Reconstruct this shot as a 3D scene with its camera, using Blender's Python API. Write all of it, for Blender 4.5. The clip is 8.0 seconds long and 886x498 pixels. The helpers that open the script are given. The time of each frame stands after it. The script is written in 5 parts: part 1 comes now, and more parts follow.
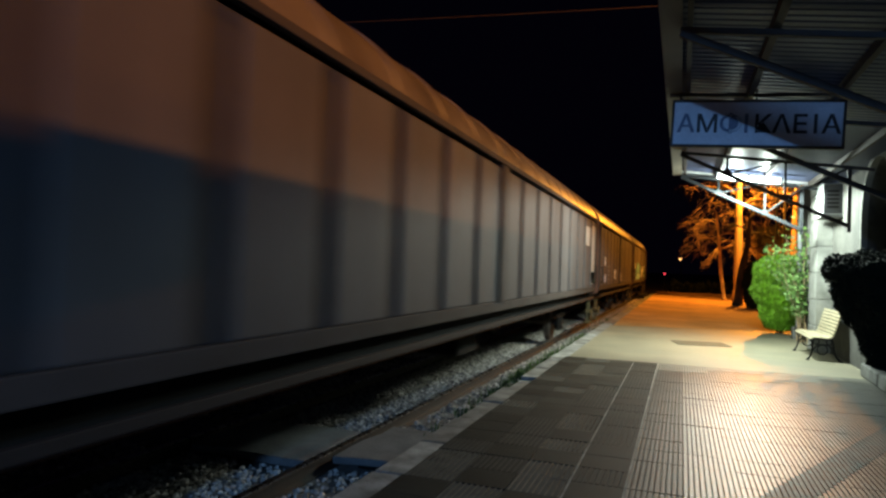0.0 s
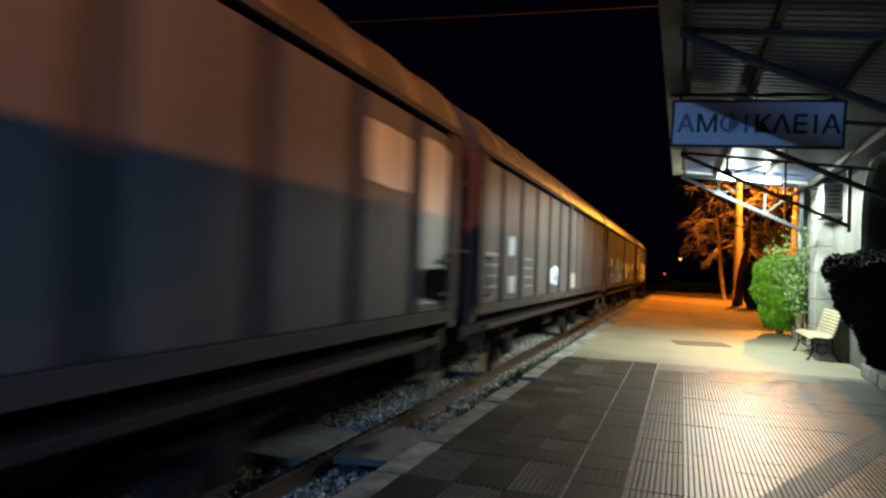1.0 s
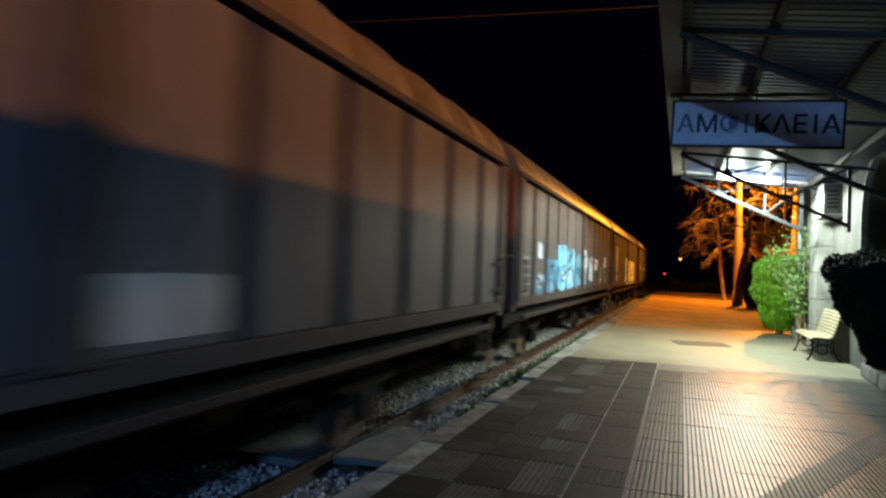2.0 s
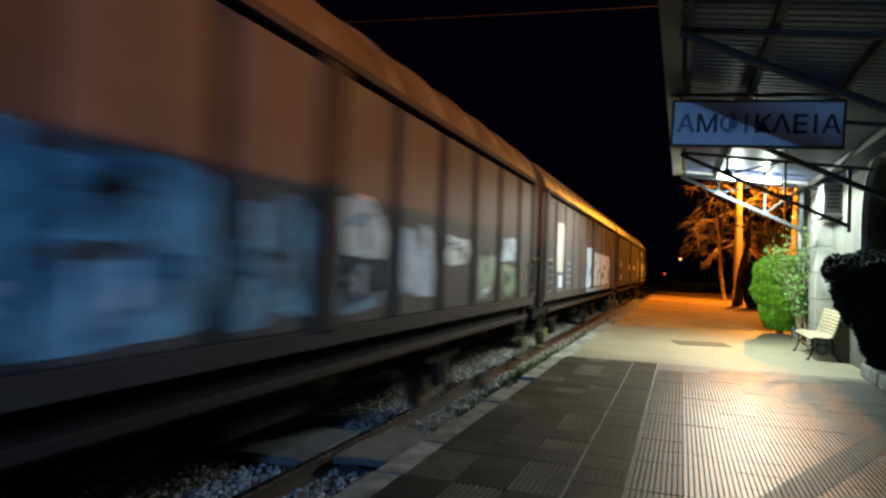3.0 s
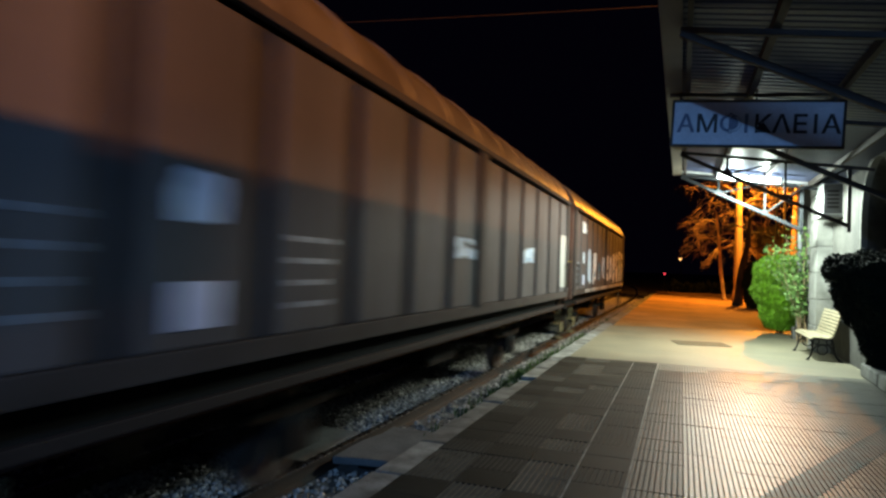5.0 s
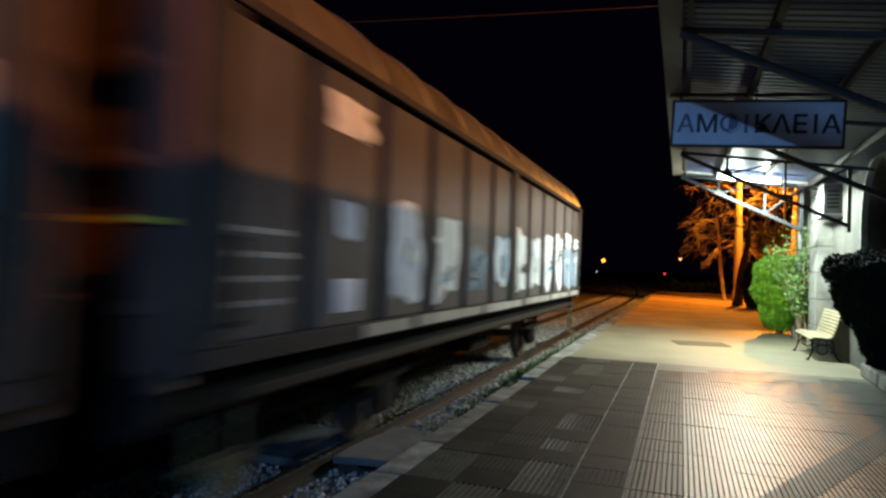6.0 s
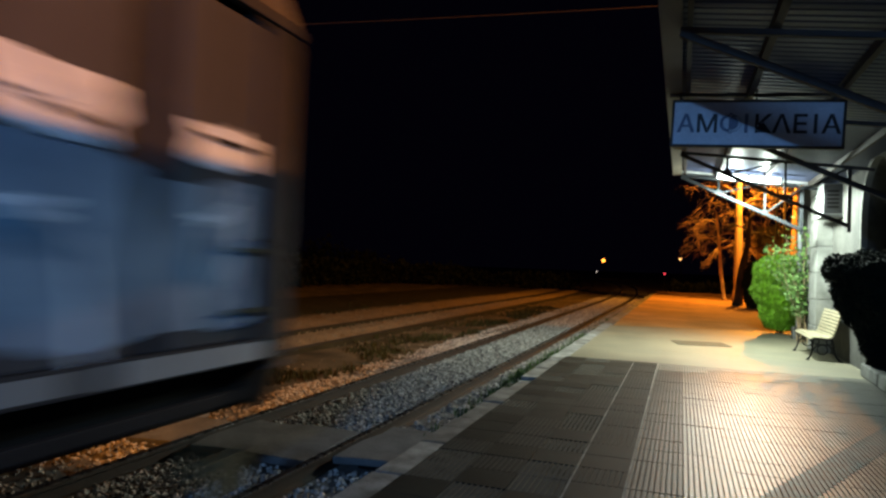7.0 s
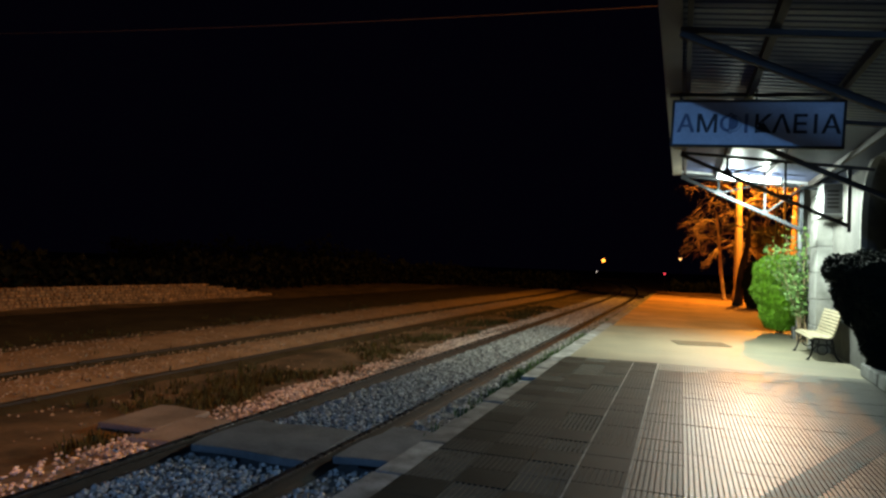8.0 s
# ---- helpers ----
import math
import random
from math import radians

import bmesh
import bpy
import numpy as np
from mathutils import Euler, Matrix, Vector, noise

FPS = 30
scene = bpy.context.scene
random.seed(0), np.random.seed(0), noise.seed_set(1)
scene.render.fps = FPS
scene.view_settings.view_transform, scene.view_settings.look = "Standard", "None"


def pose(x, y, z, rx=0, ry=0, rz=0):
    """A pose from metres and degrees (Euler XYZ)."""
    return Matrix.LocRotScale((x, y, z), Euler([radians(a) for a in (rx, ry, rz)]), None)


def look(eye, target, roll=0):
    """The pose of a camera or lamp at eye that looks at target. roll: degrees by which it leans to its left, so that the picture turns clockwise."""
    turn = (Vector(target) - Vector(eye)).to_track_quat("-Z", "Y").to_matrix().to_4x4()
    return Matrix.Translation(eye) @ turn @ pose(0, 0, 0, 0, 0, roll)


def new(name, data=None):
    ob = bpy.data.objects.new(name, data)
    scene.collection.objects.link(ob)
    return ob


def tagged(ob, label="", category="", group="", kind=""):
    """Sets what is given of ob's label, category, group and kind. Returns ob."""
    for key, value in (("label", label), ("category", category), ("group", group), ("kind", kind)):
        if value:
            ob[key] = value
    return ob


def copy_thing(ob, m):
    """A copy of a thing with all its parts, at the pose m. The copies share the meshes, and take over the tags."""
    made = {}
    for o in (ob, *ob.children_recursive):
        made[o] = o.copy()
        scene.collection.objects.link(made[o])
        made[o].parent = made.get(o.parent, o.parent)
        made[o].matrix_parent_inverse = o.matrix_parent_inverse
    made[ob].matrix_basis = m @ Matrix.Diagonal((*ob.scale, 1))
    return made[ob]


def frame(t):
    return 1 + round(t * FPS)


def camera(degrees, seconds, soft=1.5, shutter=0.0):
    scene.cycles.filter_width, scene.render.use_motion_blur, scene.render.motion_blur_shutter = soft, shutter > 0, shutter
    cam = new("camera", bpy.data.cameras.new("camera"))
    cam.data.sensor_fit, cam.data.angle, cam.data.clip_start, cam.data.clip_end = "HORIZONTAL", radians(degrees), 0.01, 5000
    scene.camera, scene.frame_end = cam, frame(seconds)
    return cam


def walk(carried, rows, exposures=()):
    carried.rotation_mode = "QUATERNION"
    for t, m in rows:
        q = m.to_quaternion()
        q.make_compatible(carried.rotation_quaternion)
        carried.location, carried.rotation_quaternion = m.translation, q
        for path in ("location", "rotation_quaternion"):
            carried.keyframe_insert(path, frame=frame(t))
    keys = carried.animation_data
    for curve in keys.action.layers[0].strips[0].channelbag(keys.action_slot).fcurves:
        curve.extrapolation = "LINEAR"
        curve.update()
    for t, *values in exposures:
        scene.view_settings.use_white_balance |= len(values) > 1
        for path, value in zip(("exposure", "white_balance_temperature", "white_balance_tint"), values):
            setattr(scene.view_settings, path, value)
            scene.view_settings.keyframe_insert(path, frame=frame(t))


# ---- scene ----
cam = camera(67.2, 8.0, soft=2.5, shutter=0.9)
EYE = (0.0, 0.0, 1.585)
AIM = look(EYE, (EYE[0] - 0.33744, EYE[1] + 0.94104, EYE[2] + 0.02393), 2.0)
walk(cam, [(0.0, AIM), (8.0, AIM)])

# ---- light: night sky, strip lights under the canopy, sodium lamps ----
world = bpy.data.worlds.new("night")
scene.world = world
world.use_nodes = True
wb = world.node_tree.nodes["Background"]
wb.inputs[0].default_value = (0.0006, 0.00045, 0.0016, 1)
wb.inputs[1].default_value = 1.0

SODIUM = (1.0, 0.35, 0.03)
TUBE = (0.84, 1.0, 0.90)
COOL = (0.19, 0.46, 1.0)


def spot_or_area(name, kind, m, energy, color, size=0.2, size_y=0.0, cone=0.0):
    d = bpy.data.lights.new(name, kind)
    d.energy, d.color = energy, color
    if kind == "AREA":
        d.shape, d.size, d.size_y = "RECTANGLE", size, size_y
    else:
        d.shadow_soft_size = size
    if kind == "SPOT":
        d.spot_size, d.spot_blend = radians(cone), 0.1
    ob = new(name, d)
    ob.matrix_world = m
    return ob


# strip lights near the canopy's far end, and the next of the row, behind the camera
for x, z in ((0.80, 3.50), (1.12, 3.48), (1.42, 3.44), (1.74, 3.42)):
    spot_or_area("strip_light_glow", "SPOT", pose(x, 15.15, z), 450, TUBE, 0.08, cone=172)
for x, z in ((0.96, 3.48), (1.56, 3.42)):
    spot_or_area("strip_light_spill", "POINT", pose(x, 15.15, z - 0.05), 140, TUBE, 0.06)
for y in (-4.6, -6.6):
    spot_or_area("strip_light_glow", "POINT", pose(0.6, y, 3.33), 760, COOL, 0.15)
# tall sodium lamp behind the station roof, and the one among the trees
spot_or_area("mast_lamp_glow", "POINT", pose(9.0, 0.5, 13.9), 12000, (1.0, 0.36, 0.06), 0.12)
spot_or_area("tree_lamp_glow", "POINT", pose(4.5, 43.2, 8.7), 11500, SODIUM, 0.10)

# ---- helpers of this scene ----
RND = random.Random(7)


def bm_box(bm, x0, x1, y0, y1, z0, z1, bevel=0.0):
    r = bmesh.ops.create_cube(bm, size=1.0, matrix=Matrix.LocRotScale(
        ((x0 + x1) / 2, (y0 + y1) / 2, (z0 + z1) / 2), None, (abs(x1 - x0), abs(y1 - y0), abs(z1 - z0))))
    if bevel:
        es = {e for v in r["verts"] for e in v.link_edges}
        bmesh.ops.bevel(bm, geom=list(es), offset=bevel, segments=2, affect="EDGES", profile=0.6)
    return r["verts"]


def bm_bar(bm, a, b, w, h=None, bevel=0.0):
    """A straight bar of section w by h from a to b."""
    a, b = Vector(a), Vector(b)
    d = b - a
    q = d.to_track_quat("Y", "Z")
    m = Matrix.LocRotScale((a + b) / 2, q, (w, d.length, h or w))
    r = bmesh.ops.create_cube(bm, size=1.0, matrix=m)
    if bevel:
        es = {e for v in r["verts"] for e in v.link_edges}
        bmesh.ops.bevel(bm, geom=list(es), offset=bevel, segments=1, affect="EDGES")


def bm_rod(bm, a, b, r0, r1=None, n=10):
    a, b = Vector(a), Vector(b)
    d = b - a
    m = Matrix.LocRotScale((a + b) / 2, d.to_track_quat("Z", "Y"), None)
    bmesh.ops.create_cone(bm, cap_ends=True, segments=n, radius1=r0, radius2=r0 if r1 is None else r1, depth=d.length, matrix=m)


def bm_sweep(bm, path, section):
    """Sweeps a closed section of (sideways, up) along a list of points, upright."""
    rings = []
    for i, p in enumerate(path):
        d = (Vector(path[min(i + 1, len(path) - 1)]) - Vector(path[max(i - 1, 0)])).normalized()
        side = d.cross(Vector((0, 0, 1))).normalized()
        rings.append([bm.verts.new(Vector(p) + side * u + Vector((0, 0, w))) for u, w in section])
    n = len(section)
    for ra, rb in zip(rings, rings[1:]):
        for k in range(n):
            bm.faces.new((ra[k], ra[(k + 1) % n], rb[(k + 1) % n], rb[k]))
    bm.faces.new(list(reversed(rings[0])))
    bm.faces.new(rings[-1])


def mesh_of(name, bm, material, smooth=False):
    bmesh.ops.recalc_face_normals(bm, faces=bm.faces[:])
    me = bpy.data.meshes.new(name)
    bm.to_mesh(me)
    bm.free()
    me.materials.append(material)
    if smooth:
        for p in me.polygons:
            p.use_smooth = True
        me.set_sharp_from_angle(angle=radians(40))
    return me


def part(name, bm, material, parent=None, label="", smooth=False):
    ob = new(name, mesh_of(name, bm, material, smooth))
    ob.parent = parent
    return tagged(ob, label)


def thing(name, label, category, group="", kind="", at=None):
    ob = new(name)
    ob.empty_display_size = 0.2
    if at is not None:
        ob.matrix_basis = at
    return tagged(ob, label, category, group, kind)


def structure(name, bm, material, label="", smooth=False):
    ob = part(name, bm, material, None, label, smooth)
    return tagged(ob, kind="structure")


# ---- materials ----
def mat(name, color, rough=0.6, metal=0.0, scale=6.0, vary=0.25, color2=None, stretch=(1, 1, 1), bump=0.15, fine=60.0,
        emit=None, strength=0.0, island=0.0, rand=0.0, rough_vary=0.12, spec=0.5):
    m = bpy.data.materials.new(name)
    m.use_nodes = True
    nt = m.node_tree
    b = nt.nodes["Principled BSDF"]
    L = nt.links.new

    def node(kind, **kw):
        n = nt.nodes.new(kind)
        for k, v in kw.items():
            n.inputs[k].default_value = v
        return n

    co = node("ShaderNodeTexCoord")
    mp = node("ShaderNodeMapping")
    mp.inputs["Scale"].default_value = stretch
    L(co.outputs["Object"], mp.inputs["Vector"])
    if rand:
        oi = node("ShaderNodeObjectInfo")
        far = node("ShaderNodeVectorMath")
        far.operation = "SCALE"
        far.inputs[0].default_value = (37.0, 53.0, 29.0)
        L(oi.outputs["Random"], far.inputs["Scale"])
        L(far.outputs[0], mp.inputs["Location"])
    big = node("ShaderNodeTexNoise", Scale=scale, Detail=6.0, Roughness=0.6)
    small = node("ShaderNodeTexNoise", Scale=fine, Detail=4.0, Roughness=0.65)
    L(mp.outputs[0], big.inputs["Vector"])
    L(mp.outputs[0], small.inputs["Vector"])
    ramp = node("ShaderNodeValToRGB")
    c = Vector(color)
    c2 = Vector(color2) if color2 else c * (1 - vary)
    ramp.color_ramp.elements[0].position, ramp.color_ramp.elements[1].position = 0.35, 0.68
    ramp.color_ramp.elements[0].color = (*c2, 1)
    ramp.color_ramp.elements[1].color = (*c, 1)
    L(big.outputs["Fac"], ramp.inputs["Fac"])
    grain = node("ShaderNodeMapRange")
    grain.inputs["To Min"].default_value, grain.inputs["To Max"].default_value = 1 - vary * 0.8, 1 + vary * 0.6
    L(small.outputs["Fac"], grain.inputs["Value"])
    hsv = node("ShaderNodeHueSaturation")
    L(ramp.outputs["Color"], hsv.inputs["Color"])
    last = grain.outputs[0]
    if rand or island:
        src = node("ShaderNodeObjectInfo") if rand else node("ShaderNodeNewGeometry")
        rr = node("ShaderNodeMapRange")
        k = rand or island
        rr.inputs["To Min"].default_value, rr.inputs["To Max"].default_value = 1 - k, 1 + k
        L(src.outputs["Random" if rand else "Random Per Island"], rr.inputs["Value"])
        mu = node("ShaderNodeMath")
        mu.operation = "MULTIPLY"
        L(last, mu.inputs[0])
        L(rr.outputs[0], mu.inputs[1])
        last = mu.outputs[0]
    L(last, hsv.inputs["Value"])
    L(hsv.outputs["Color"], b.inputs["Base Color"])
    rm = node("ShaderNodeMapRange")
    rm.inputs["To Min"].default_value, rm.inputs["To Max"].default_value = max(rough - rough_vary, 0.02), min(rough + rough_vary, 1)
    L(big.outputs["Fac"], rm.inputs["Value"])
    L(rm.outputs[0], b.inputs["Roughness"])
    b.inputs["Metallic"].default_value = metal
    b.inputs["Specular IOR Level"].default_value = spec
    if bump:
        bn = node("ShaderNodeBump", Strength=bump, Distance=0.01)
        L(small.outputs["Fac"], bn.inputs["Height"])
        L(bn.outputs[0], b.inputs["Normal"])
    if emit:
        b.inputs["Emission Color"].default_value = (*emit, 1)
        b.inputs["Emission Strength"].default_value = strength
    return m


M_GROUND = mat("dry_soil", (0.155, 0.115, 0.07), 0.95, scale=0.8, vary=0.5, color2=(0.035, 0.03, 0.018), bump=0.8, fine=14, spec=0.2)
M_CONC = mat("pale_concrete", (0.24, 0.212, 0.142), 0.6, scale=0.7, color2=(0.15, 0.138, 0.095), spec=0.35, vary=0.3, bump=0.2, fine=40)
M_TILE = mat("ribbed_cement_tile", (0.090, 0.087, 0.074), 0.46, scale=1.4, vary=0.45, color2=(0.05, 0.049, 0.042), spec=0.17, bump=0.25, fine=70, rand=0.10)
# darker copy of the tile: dimness away from the lamp glint, as colour
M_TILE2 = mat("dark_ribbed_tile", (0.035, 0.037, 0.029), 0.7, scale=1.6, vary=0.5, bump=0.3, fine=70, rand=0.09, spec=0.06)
M_FINES = mat("ballast_fines", (0.17, 0.16, 0.15), 0.95, scale=5, vary=0.4, bump=0.7, fine=30, spec=0.2)
M_STRIP = mat("gravelly_soil", (0.28, 0.20, 0.12), 0.95, scale=1.4, vary=0.4, bump=0.9, fine=22, spec=0.2)
M_PEBBLE = mat("field_pebble", (0.30, 0.235, 0.16), 0.95, scale=9, vary=0.3, bump=0.3, island=0.4, spec=0.2)
# pale rib colour stands in for lamp glints, along with the gloss
M_TILE3 = mat("glint_ribbed_tile", (0.19, 0.18, 0.135), 0.22, scale=2.5, vary=0.45, bump=0.15, fine=70, rand=0.14)
M_JOINT = mat("tile_joint", (0.075, 0.073, 0.063), 0.95, scale=5, vary=0.3, bump=0.2, spec=0.1)
M_KERB = mat("kerb_stone", (0.32, 0.32, 0.295), 0.85, scale=3.0, vary=0.6, color2=(0.09, 0.09, 0.08), bump=0.5, fine=45, rand=0.32)
M_SLAB = mat("crossing_concrete", (0.20, 0.20, 0.195), 0.9, scale=1.8, vary=0.45, bump=0.4, fine=30, spec=0.12)
M_RAIL = mat("rail_steel", (0.030, 0.024, 0.020), 0.6, metal=0.4, scale=6, vary=0.4, bump=0.2)
M_RAILTOP = mat("rail_polished", (0.42, 0.41, 0.40), 0.28, metal=1.0, scale=8, vary=0.2, bump=0.05)
M_STONE = mat("ballast_stone", (0.45, 0.41, 0.36), 0.9, scale=9, vary=0.3, bump=0.4, fine=50, island=0.65, spec=0.2)
M_SLEEPER = mat("sleeper_concrete", (0.20, 0.185, 0.16), 0.9, scale=3, vary=0.35, bump=0.3)
M_PANEL = mat("wagon_panel_paint", (0.104, 0.097, 0.098), 0.75, scale=1.6, vary=0.45, color2=(0.054, 0.049, 0.050), stretch=(1, 1, 0.22), bump=0.15, fine=25, rand=0.16, spec=0.12)
M_PANEL_G = mat("dark_grey_panel_paint", (0.090, 0.084, 0.085), 0.75, scale=1.6, vary=0.45, color2=(0.047, 0.043, 0.044), stretch=(1, 1, 0.22), bump=0.15, fine=25, rand=0.16, spec=0.12)
M_FRAME = mat("wagon_frame_dirt", (0.032, 0.027, 0.023), 0.85, scale=2.5, vary=0.4, bump=0.25, spec=0.1)
M_SILL = mat("wagon_sill_paint", (0.062, 0.054, 0.051), 0.85, scale=2.0, vary=0.4, color2=(0.033, 0.029, 0.027), bump=0.15, spec=0.1)
M_STEP = mat("dirty_yellow_step", (0.13, 0.112, 0.05), 0.8, scale=5, vary=0.5, color2=(0.06, 0.05, 0.03), bump=0.2, spec=0.2)
M_ROOF = mat("wagon_roof_sheet", (0.14, 0.115, 0.095), 0.42, scale=1.2, vary=0.4, color2=(0.075, 0.06, 0.05), bump=0.2)
M_END = mat("wagon_end_brown", (0.11, 0.05, 0.033), 0.65, scale=1.5, vary=0.4, bump=0.2)
M_GUIDE = mat("door_guide_steel", (0.020, 0.018, 0.018), 0.8, scale=3, vary=0.3, spec=0.12)
M_GRASS_D = mat("trodden_dark_grass", (0.045, 0.04, 0.022), 0.95, scale=1.2, vary=0.5, bump=0.8, fine=16, spec=0.1)
M_DARK = mat("underframe_grime", (0.012, 0.011, 0.010), 0.92, scale=4, vary=0.4, bump=0.3, spec=0.1)
M_YELLOW = mat("yellow_handle_paint", (0.65, 0.45, 0.05), 0.5, scale=5, vary=0.25)
M_WHEEL = mat("wheel_steel", (0.12, 0.10, 0.085), 0.5, metal=0.7, scale=4, vary=0.35)
M_PLATE = mat("data_plate_paint", (0.55, 0.60, 0.78), 0.5, scale=5, vary=0.2)
M_INK = mat("stencil_white", (0.16, 0.19, 0.24), 0.6, scale=8, vary=0.3)
M_CANOPY = mat("canopy_sheet", (0.068, 0.082, 0.145), 0.45, metal=0.0, spec=0.2, scale=1.0, vary=0.25, bump=0.05)
M_FASCIA = mat("canopy_fascia", (0.21, 0.18, 0.14), 0.75, scale=1.2, vary=0.3, bump=0.1)
M_IRON = mat("painted_iron", (0.016, 0.018, 0.02), 0.75, metal=0.0, spec=0.2, scale=4, vary=0.3, bump=0.1)
M_IRON_D = mat("rusty_iron", (0.075, 0.06, 0.05), 0.7, metal=0.3, scale=4, vary=0.4, bump=0.2)
M_STUCCO = mat("old_stucco", (0.082, 0.080, 0.070), 0.9, scale=4.2, vary=0.6, color2=(0.035, 0.033, 0.028), stretch=(1, 1, 0.6), bump=0.9, fine=16)
M_QUOIN = mat("white_quoin", (0.23, 0.23, 0.21), 0.85, scale=3, vary=0.3, color2=(0.14, 0.14, 0.125), bump=0.2, spec=0.2)
M_GLASS = mat("dark_glass", (0.02, 0.02, 0.025), 0.12, scale=2, vary=0.1, bump=0.0)
M_SIGN = mat("faded_sign_enamel", (0.74, 0.78, 0.84), 0.4, scale=2.2, vary=0.3, color2=(0.56, 0.60, 0.66), bump=0.05, fine=30)
M_LETTER = mat("letter_black", (0.03, 0.03, 0.035), 0.5, scale=8, vary=0.3, bump=0.05)
M_LETTER_F = mat("letter_faded_blue", (0.17, 0.22, 0.34), 0.5, scale=12, vary=0.4, bump=0.05)
M_TUBE = mat("lamp_tube", (0.9, 0.9, 0.9), 0.4, bump=0, emit=(0.86, 1.0, 0.97), strength=7)
M_ACGREY = mat("shaded_casing", (0.07, 0.07, 0.075), 0.6, scale=4, vary=0.3)
M_WHITE = mat("white_metal", (0.42, 0.43, 0.43), 0.4, scale=3, vary=0.15, bump=0.05)
M_LEAF = mat("hedge_leaf", (0.25, 0.50, 0.03), 0.55, scale=4, vary=0.4, bump=0, island=0.4)
# near-black: the plants' lack of light is put into the leaf colour
M_LEAF_D = mat("shaded_hedge_leaf", (0.006, 0.010, 0.005), 0.9, scale=4, vary=0.4, bump=0, island=0.4, spec=0.2)
M_LEAF_R = mat("climber_leaf", (0.20, 0.36, 0.09), 0.55, scale=4, vary=0.4, bump=0, island=0.4)
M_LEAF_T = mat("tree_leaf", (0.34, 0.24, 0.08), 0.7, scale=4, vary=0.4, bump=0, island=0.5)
M_GRASS_F = mat("dry_field_grass", (0.055, 0.055, 0.02), 0.9, scale=4, vary=0.4, bump=0, island=0.5, spec=0.1)
M_GRASS = mat("weed_blade", (0.08, 0.14, 0.03), 0.8, scale=4, vary=0.4, bump=0, island=0.5)
# the sodium lamp's orange is mixed into this bark colour
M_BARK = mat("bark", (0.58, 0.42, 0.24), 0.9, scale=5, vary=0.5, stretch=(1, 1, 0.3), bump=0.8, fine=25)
# darkened for the backlit trees: their shade is put into the bark
M_BARK_D = mat("dark_bark", (0.022, 0.018, 0.015), 0.9, scale=5, vary=0.5, stretch=(1, 1, 0.3), bump=0.8, fine=25)
M_SLAT = mat("cream_slat", (0.37, 0.32, 0.21), 0.55, scale=6, vary=0.3, stretch=(1, 0.1, 1), bump=0.15)
M_CAST = mat("black_cast_iron", (0.02, 0.02, 0.02), 0.5, metal=0.5, scale=6, vary=0.3)
M_MASONRY = mat("rubble_stone", (0.33, 0.21, 0.10), 0.9, scale=4, vary=0.4, bump=0.5, fine=20, island=0.35)
M_HOUSE = mat("house_plaster", (0.55, 0.45, 0.32), 0.85, scale=1, vary=0.3)
M_LAMP_O = mat("sodium_lens", (0.9, 0.6, 0.3), 0.4, bump=0, emit=(1.0, 0.30, 0.035), strength=5.0)
M_LAMP_Y = mat("warm_lens", (0.9, 0.8, 0.6), 0.4, bump=0, emit=(1.0, 0.52, 0.16), strength=3.0)
M_LAMP_R = mat("red_lens", (0.9, 0.1, 0.1), 0.4, bump=0, emit=(1.0, 0.06, 0.09), strength=1.6)
M_LAMP_W = mat("white_lens", (0.9, 0.9, 0.9), 0.4, bump=0, emit=(1.0, 0.85, 0.75), strength=1.0)
M_WIRE = mat("cable_sheath", (0.09, 0.07, 0.06), 0.6, bump=0)
M_GREEN = mat("graffiti_green", (0.10, 0.25, 0.13), 0.5, scale=5, vary=0.3)
M_GBLUE = mat("graffiti_blue", (0.06, 0.31, 0.52), 0.7, scale=2.8, vary=0.5, color2=(0.02, 0.05, 0.09), spec=0.2)
M_GCYAN = mat("graffiti_cyan", (0.24, 0.58, 0.76), 0.7, scale=3.2, vary=0.4, color2=(0.03, 0.14, 0.25), spec=0.2)
M_GPALE = mat("graffiti_pale", (0.82, 0.90, 0.97), 0.7, scale=2.6, vary=0.4, color2=(0.38, 0.50, 0.72), spec=0.2)
M_GSLATE = mat("graffiti_slate", (0.30, 0.38, 0.46), 0.7, scale=2.0, vary=0.3, color2=(0.13, 0.19, 0.27))
M_GGREY = mat("pale_replaced_panel", (0.46, 0.44, 0.41), 0.7, scale=2.0, vary=0.3, color2=(0.20, 0.185, 0.17), stretch=(1, 1, 0.25))
M_GWHITE = mat("graffiti_white", (0.90, 0.93, 0.94), 0.7, scale=2.8, vary=0.3, color2=(0.55, 0.58, 0.63), spec=0.25)

# ---- the line of the track ----
RAIL_Z = -0.25
TRACK_X, BEND_AT, BEND_R = -3.92, 42.0, 400.0


def track(s, off=0.0):
    """Place and heading at s metres along the track, off metres towards the platform."""
    if s <= BEND_AT:
        return Vector((TRACK_X + off, s, 0)), 0.0
    a = (s - BEND_AT) / BEND_R
    return Vector((TRACK_X - BEND_R + (BEND_R + off) * math.cos(a), BEND_AT + (BEND_R + off) * math.sin(a), 0)), a


def track_path(off, z, s0, s1):
    ss = [s0, -20.0, 0.0, 10.0, 20.0, 30.0] + [42.0 + 4 * i for i in range(200) if 42.0 + 4 * i <= s1]
    return [track(s, off)[0] + Vector((0, 0, z)) for s in ss]


